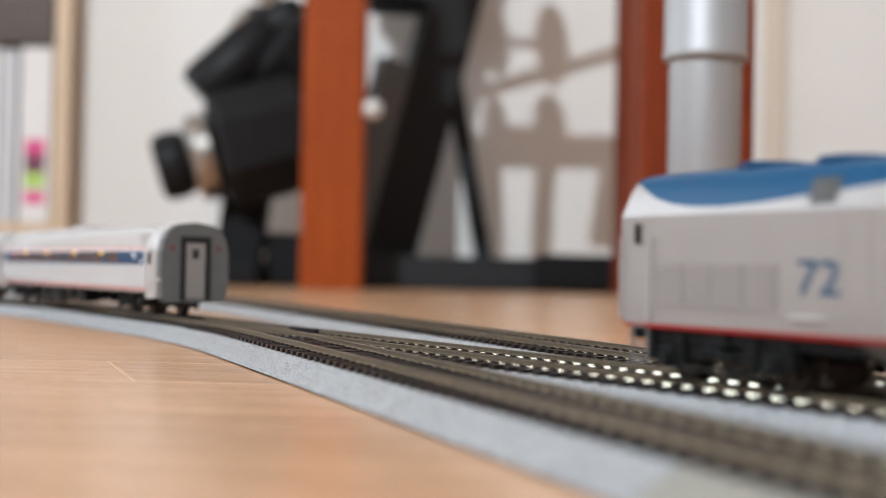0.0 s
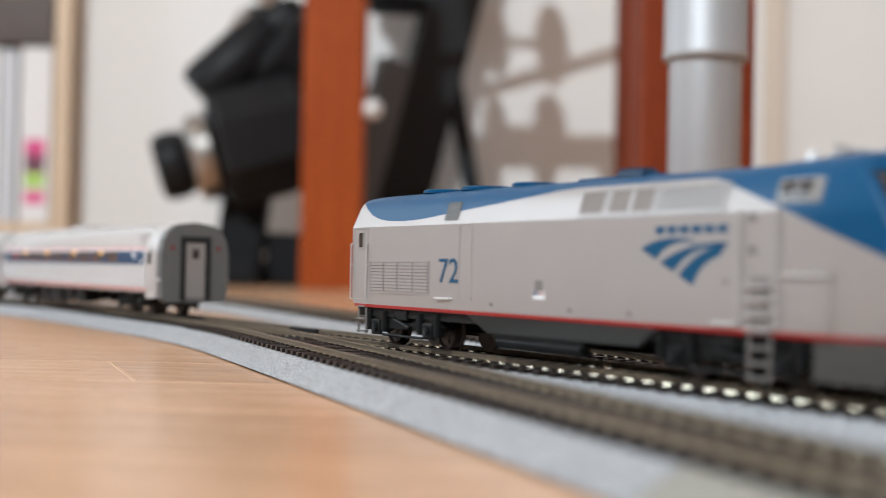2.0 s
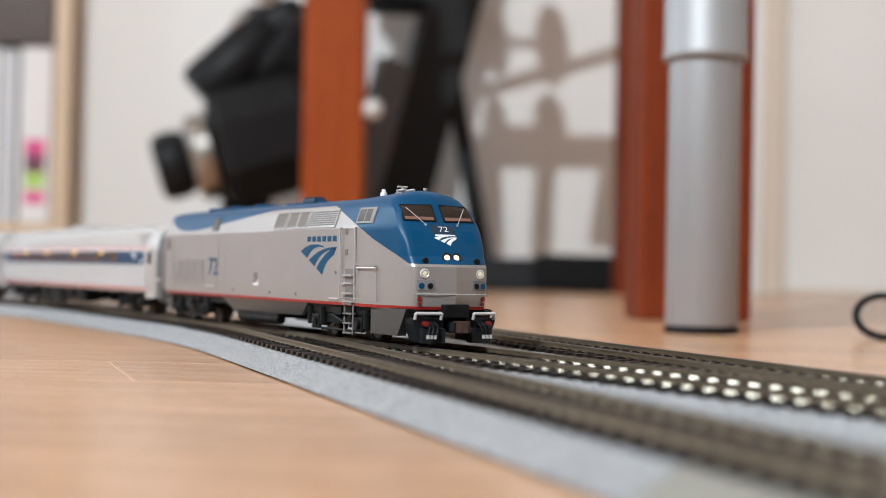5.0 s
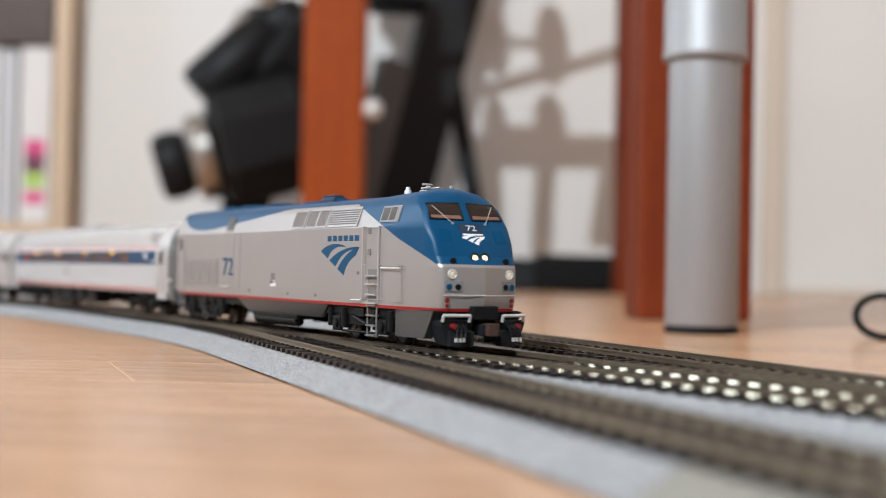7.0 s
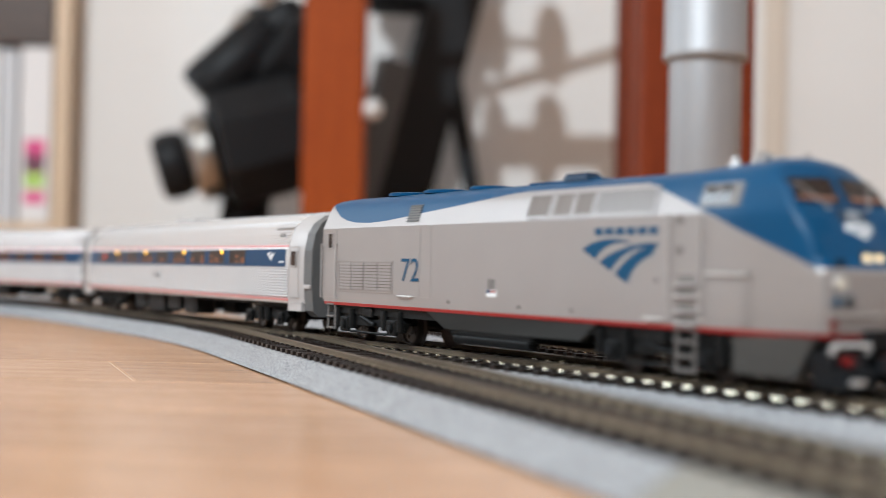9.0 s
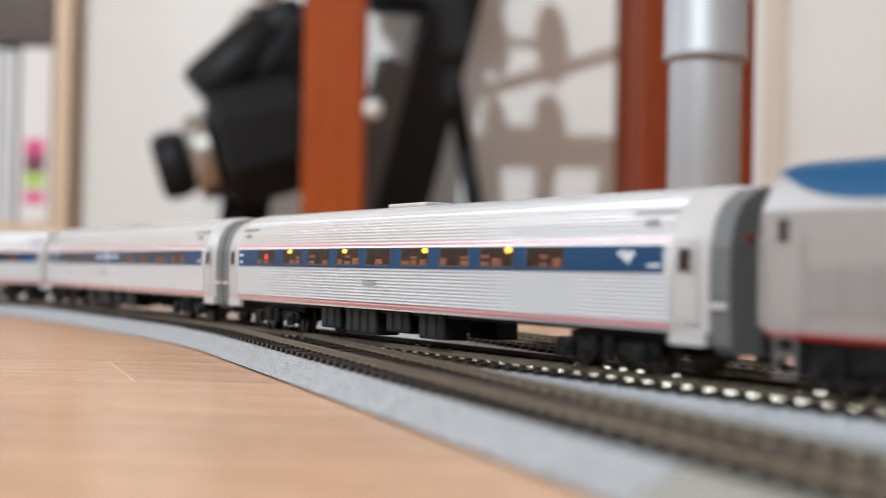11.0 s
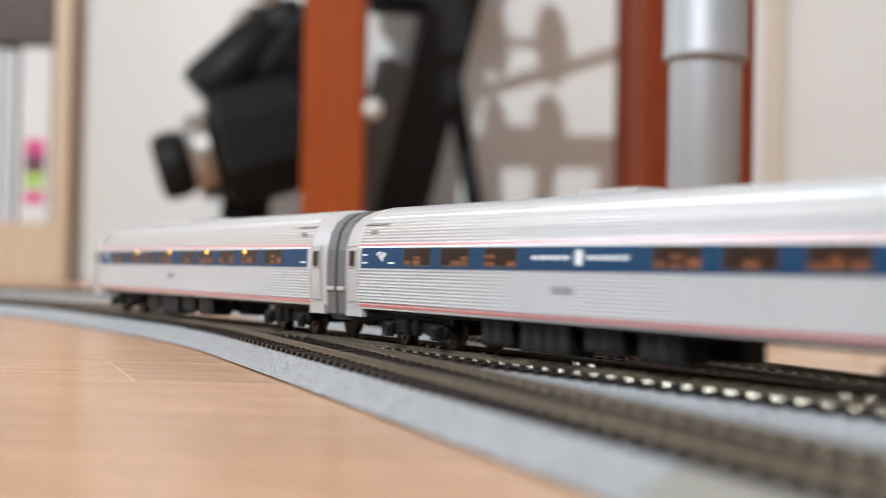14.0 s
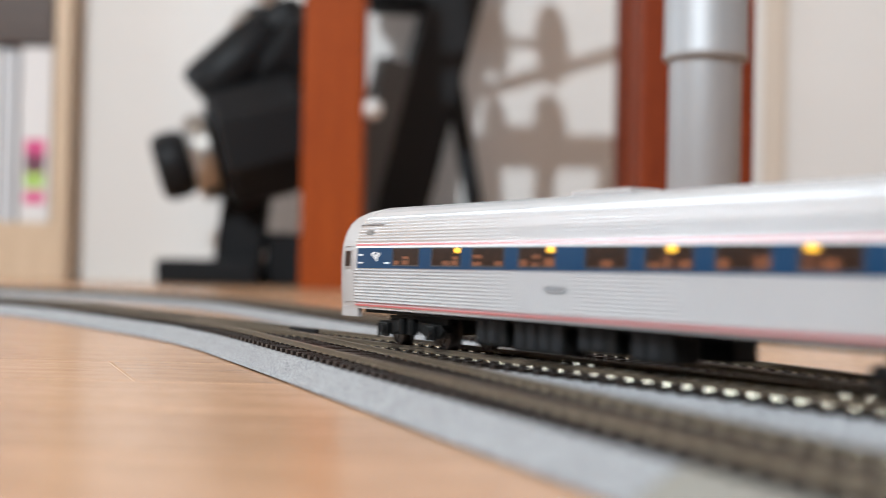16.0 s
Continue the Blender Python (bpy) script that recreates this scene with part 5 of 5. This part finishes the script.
        # end doors
        for d in (-1, 1):
            for x0, x1 in ((d * 135.2, d * 143.2),):
                a, b = sorted((x0, x1))
                part("door", tidy(side_frame(bmesh.new(), a, b, 13.6, 32.6, 0.3, 0.0, 0.16, side, CAR_OUT)), "car_smooth", C)
                w = slab("door_window", a + 1.8, b - 2.0, 25.4, 30.6, "window", 0.0, 0.12, C, "narrow dark door window")
                part("frame", tidy(side_frame(bmesh.new(), a + 1.4, b - 1.6, 25.0, 31.0, 0.35, 0.0, 0.24, side, CAR_OUT)), "handle_grey", w)
            a, b = sorted((d * 133.0, d * 145.0))
            part("step_box", tidy(side_slab(bmesh.new(), a, b, 8.6, 12.0, -1.8, -0.1, side, CAR_OUT)), "car_smooth", C, "silver step panel")
            bm = bmesh.new()
            a, b = sorted((d * 118.0, d * 134.0))
            rodm(bm, (a, side * (half_width(39.2, CAR_OUT) + 0.5), 39.2), (b, side * (half_width(39.2, CAR_OUT) + 0.5), 39.2), 0.28, 6)
            part("roof_rail", bm, "louvre", C)
            bm = bmesh.new()
            side_slab(bm, d * 126 - 2.2, d * 126 + 2.2, 36.2, 37.4, 0.3, 0.6, side, CAR_OUT, nz=1)
            part("roof_vent", tidy(bm), "louvre", C)
        # underfloor equipment
        y = side * 13.5
        for x0, x1, z0 in ((-64, -48, 3.4), (-44, -20, 2.6), (-14, 2, 4.2), (8, 24, 3.2)):
            bm = bmesh.new()
            a, b = sorted((y, side * 5.0))
            bxm(bm, (x0, a, z0), (x1, b, 11.3), 0.5)
            eb = part("equipment_box", bm, "bogie", C, "black underfloor equipment box")
            for q in range(int((x1 - x0) / 6)):
                bm = bmesh.new()
                bxm(bm, (x0 + 1.0 + 6 * q, min(y, y + side * 0.3), z0 + 1), (x0 + 5.0 + 6 * q, max(y, y + side * 0.3), 10.4), 0.1)
                part("hatch", bm, "pilot", eb)
    bm = bmesh.new()
    bxm(bm, (-137, -12.5, 10.0), (137, 12.5, 11.5))
    part("underframe", bm, "bogie", C, "black underframe")
    for d in (1,) if tail else (-1, 1):
        bm = bmesh.new()
        out = [(14.0, 6.8), (16.2, 9.0), (17.2, 20.0), (17.0, 31.0), (15.8, 37.0), (13.4, 41.0), (9.0, 44.0), (0.0, 45.4)]
        ring = [(-y * MM, z * MM) for y, z in out] + [(y * MM, z * MM) for y, z in out[-2::-1]]
        a, b = sorted((d * (END_X + 0.02), d * (END_X + 6.6)))
        prism(bm, ring, 0, a * MM, b * MM)
        dia = part("diaphragm", bm, "diaphragm", C, "grey rubber end diaphragm")
        x0, x1 = sorted((d * (END_X + 6.6), d * (END_X + 7.2)))
        bm = bmesh.new()
        for y0, y1, z0, z1 in ((-7.6, -4.9, 8.0, 38.6), (4.9, 7.6, 8.0, 38.6), (-4.9, 4.9, 35.6, 38.6)):
            bxm(bm, (x0, y0, z0), (x1, y1, z1), 0.3)
        part("striker", bm, "door_dark", dia, "black door surround")
        bm = bmesh.new()
        a, b = sorted((d * (END_X + 6.6), d * (END_X + 6.9)))
        bxm(bm, (a, -4.88, 9.0), (b, 4.88, 35.58))
        part("end_door", bm, "door_grey", dia, "grey end door")
        bm = bmesh.new()
        a, b = sorted((d * (END_X + 6.9), d * (END_X + 7.0)))
        bxm(bm, (a, -1.7, 28.0), (b, 1.7, 32.5))
        part("door_window", bm, "glass_dark", dia)
        for s in (-1, 1):
            bm = bmesh.new()
            a, b = sorted((s * 16.6, s * 17.7))
            bxm(bm, (min(d * (END_X + 0.8), d * (END_X + 6.0)), a, 17.0), (max(d * (END_X + 0.8), d * (END_X + 6.0)), b, 18.4), 0.2)
            part("hinge", bm, "handle_grey", dia)
            bm = bmesh.new()
            rodm(bm, (d * (END_X + 6.5), s * 11.6, 33.0), (d * (END_X + 7.0), s * 11.6, 33.0), 0.9, 12)
            part("tail_lamp", bm, "red_lens", dia, "small red tail lamp")
        bm = bmesh.new()
        bxm(bm, (min(d * 144, d * 152.5), -1.3, 4.6), (max(d * 144, d * 152.5), 1.3, 7.4), 0.4)
        part("coupler", bm, "bogie", C)
    if tail:
        bm = bmesh.new()
        bxm(bm, (-END_X - 1.2, -5.4, 10.0), (-END_X + 0.6, 5.4, 38.0), 0.4)
        part("end_door", bm, "car_smooth", C, "silver end door")
    bm = bmesh.new()
    bxm(bm, (-30, -5, 45.4), (-4, 5, 46.9), 0.5)
    part("roof_unit", bm, "car_smooth", C, "flat silver roof unit")
    coach_bogie(C, 104)
    coach_bogie(C, -104)
    return C


# ---- how the train runs ----
LOCO_TAIL = 0.1286      # from the locomotive's middle to its coupling
PITCH = 0.3075          # coupling to coupling of a coach
# seconds and the locomotive's middle on the track, in millimetres
LOCO_S = [(0, 242.6), (0.5, 206.6), (1, 169.8), (1.5, 132.8), (2, 96.1), (2.5, 58.8), (3, 20.9), (3.5, -16.4), (4, -52), (4.2, -65.8), (4.6, -89), (5.0, -100.2), (5.4, -101.8), (5.9, -101.8), (6.3, -101.0), (6.5, -97.2), (7, -83.0),
          (7.5, -53.7), (8, -15.5), (8.5, 25.7), (9, 72.5), (9.2, 93.4), (9.7, 147), (10.2, 202), (10.7, 257), (11.3, 325), (12, 415), (12.5, 483), (13, 554), (13.5, 629), (14, 707), (14.5, 786), (15, 864), (15.5, 938), (16, 1011.5)]
COUPLED = 5.6           # from here on the coaches follow


def along(t):
    """Smooth distance at time t, by cubic pieces through the list."""
    r = LOCO_S
    if t <= r[0][0]:
        return r[0][1] * MM
    for i in range(len(r) - 1):
        if t <= r[i + 1][0]:
            break
    t0, a = r[i]
    t1, b = r[i + 1]

    def slope(j):
        if j == 0:
            return (r[1][1] - r[0][1]) / (r[1][0] - r[0][0])
        if j == len(r) - 1:
            return (r[j][1] - r[j - 1][1]) / (r[j][0] - r[j - 1][0])
        p, q = (r[j][1] - r[j - 1][1]) / (r[j][0] - r[j - 1][0]), (r[j + 1][1] - r[j][1]) / (r[j + 1][0] - r[j][0])
        return 0.0 if p * q <= 0 else 2 * p * q / (p + q)
    h = t1 - t0
    u = (t - t0) / h
    m0, m1 = slope(i) * h, slope(i + 1) * h
    return ((2 * u ** 3 - 3 * u * u + 1) * a + (u ** 3 - 2 * u * u + u) * m0 + (3 * u * u - 2 * u ** 3) * b + (u ** 3 - u * u) * m1) * MM


def on_track(s, fore, aft):
    """The pose of a vehicle whose bogies stand fore and aft of its middle."""
    a, b = main_track(s + fore)[0], main_track(s - aft)[0]
    d = (a - b).normalized()
    p = b + d * aft
    return Matrix.Translation((p.x, p.y, RAIL)) @ Matrix.Rotation(math.atan2(d.y, d.x), 4, "Z")


def coach_s(t, k):
    return along(max(t, COUPLED)) - LOCO_TAIL - PITCH * (k + 0.5)


def motions():
    times = [k / 10 for k in range(161)]
    walk(LOCO, [(t, on_track(along(t), 0.0625, 0.087)) for t in times])
    for k, c in enumerate(COACHES):
        walk(c, [(t, on_track(coach_s(t, k), 0.104, 0.104)) for t in times])
    for ob, radius in WHEELS:
        top = ob.parent.parent
        run = along if top == LOCO else (lambda t, k=COACHES.index(top): coach_s(t, k))
        place = ob.matrix_basis.translation.copy()
        first, rows, last = run(0), [], None
        for f in range(481):
            t = f / 30
            a = (run(t) - first) / radius
            if last is None or f == 480 or abs(a - last) > 0.6 or f % 30 == 0:
                rows.append((t, Matrix.Translation(place) @ Matrix.Rotation(a, 4, "Y")))
                last = a
        walk(ob, rows)


FLOOR = room()
window()
track("grey model railway track with a turnout, running across the wooden floor", main_track, -1.35, 1.75, (-0.30, 0.30), -2, wide=0.0036)
track("grey model railway track curving out of the turnout beside the train", branch_track, 0.0, 0.62, (0.05, 0.50), 0.06, lift=-0.00012, bed_to=0.490)
track("grey model railway track behind the train, bending away over the floor", far_track, -1.9, 0.40, (-0.40, 0.40), -9, lift=-0.00024, wide=0.0036)
points_box()
wooden_post()
wooden_table()
steel_leg()
bookshelf()
binders()
dumbbell_rack()
weights()
cable()
pendant_lamp()
fill_lamp(FILL_LAMP, 0.4)
LOCO = locomotive()
COACHES = [
    coach("silver ribbed coach with lit windows, coupled behind the locomotive", [-104, -80, -57, -33.5, -11, 13, 37, 60, 83.5], {1: -2, 3: -2.5, 5: 6.5, 7: 6}, 0, (118,)),
    coach("silver ribbed middle coach with a white mark in its blue band", [-94.5, -71.8, -47.2, 27.3, 51.3, 76.0, 101.0], {}, -1, (-118,), -10.5),
    coach("silver ribbed coach with yellow lights, last of the train", [-98.8, -74.0, -50.8, -26.5, 3.8, 27.5, 51.8, 76.8, 100.8], {1: 6.5, 3: 6.5, 5: 1, 7: -5}, -1, (-119,), tail=True),
]
planks(FLOOR)
motions()
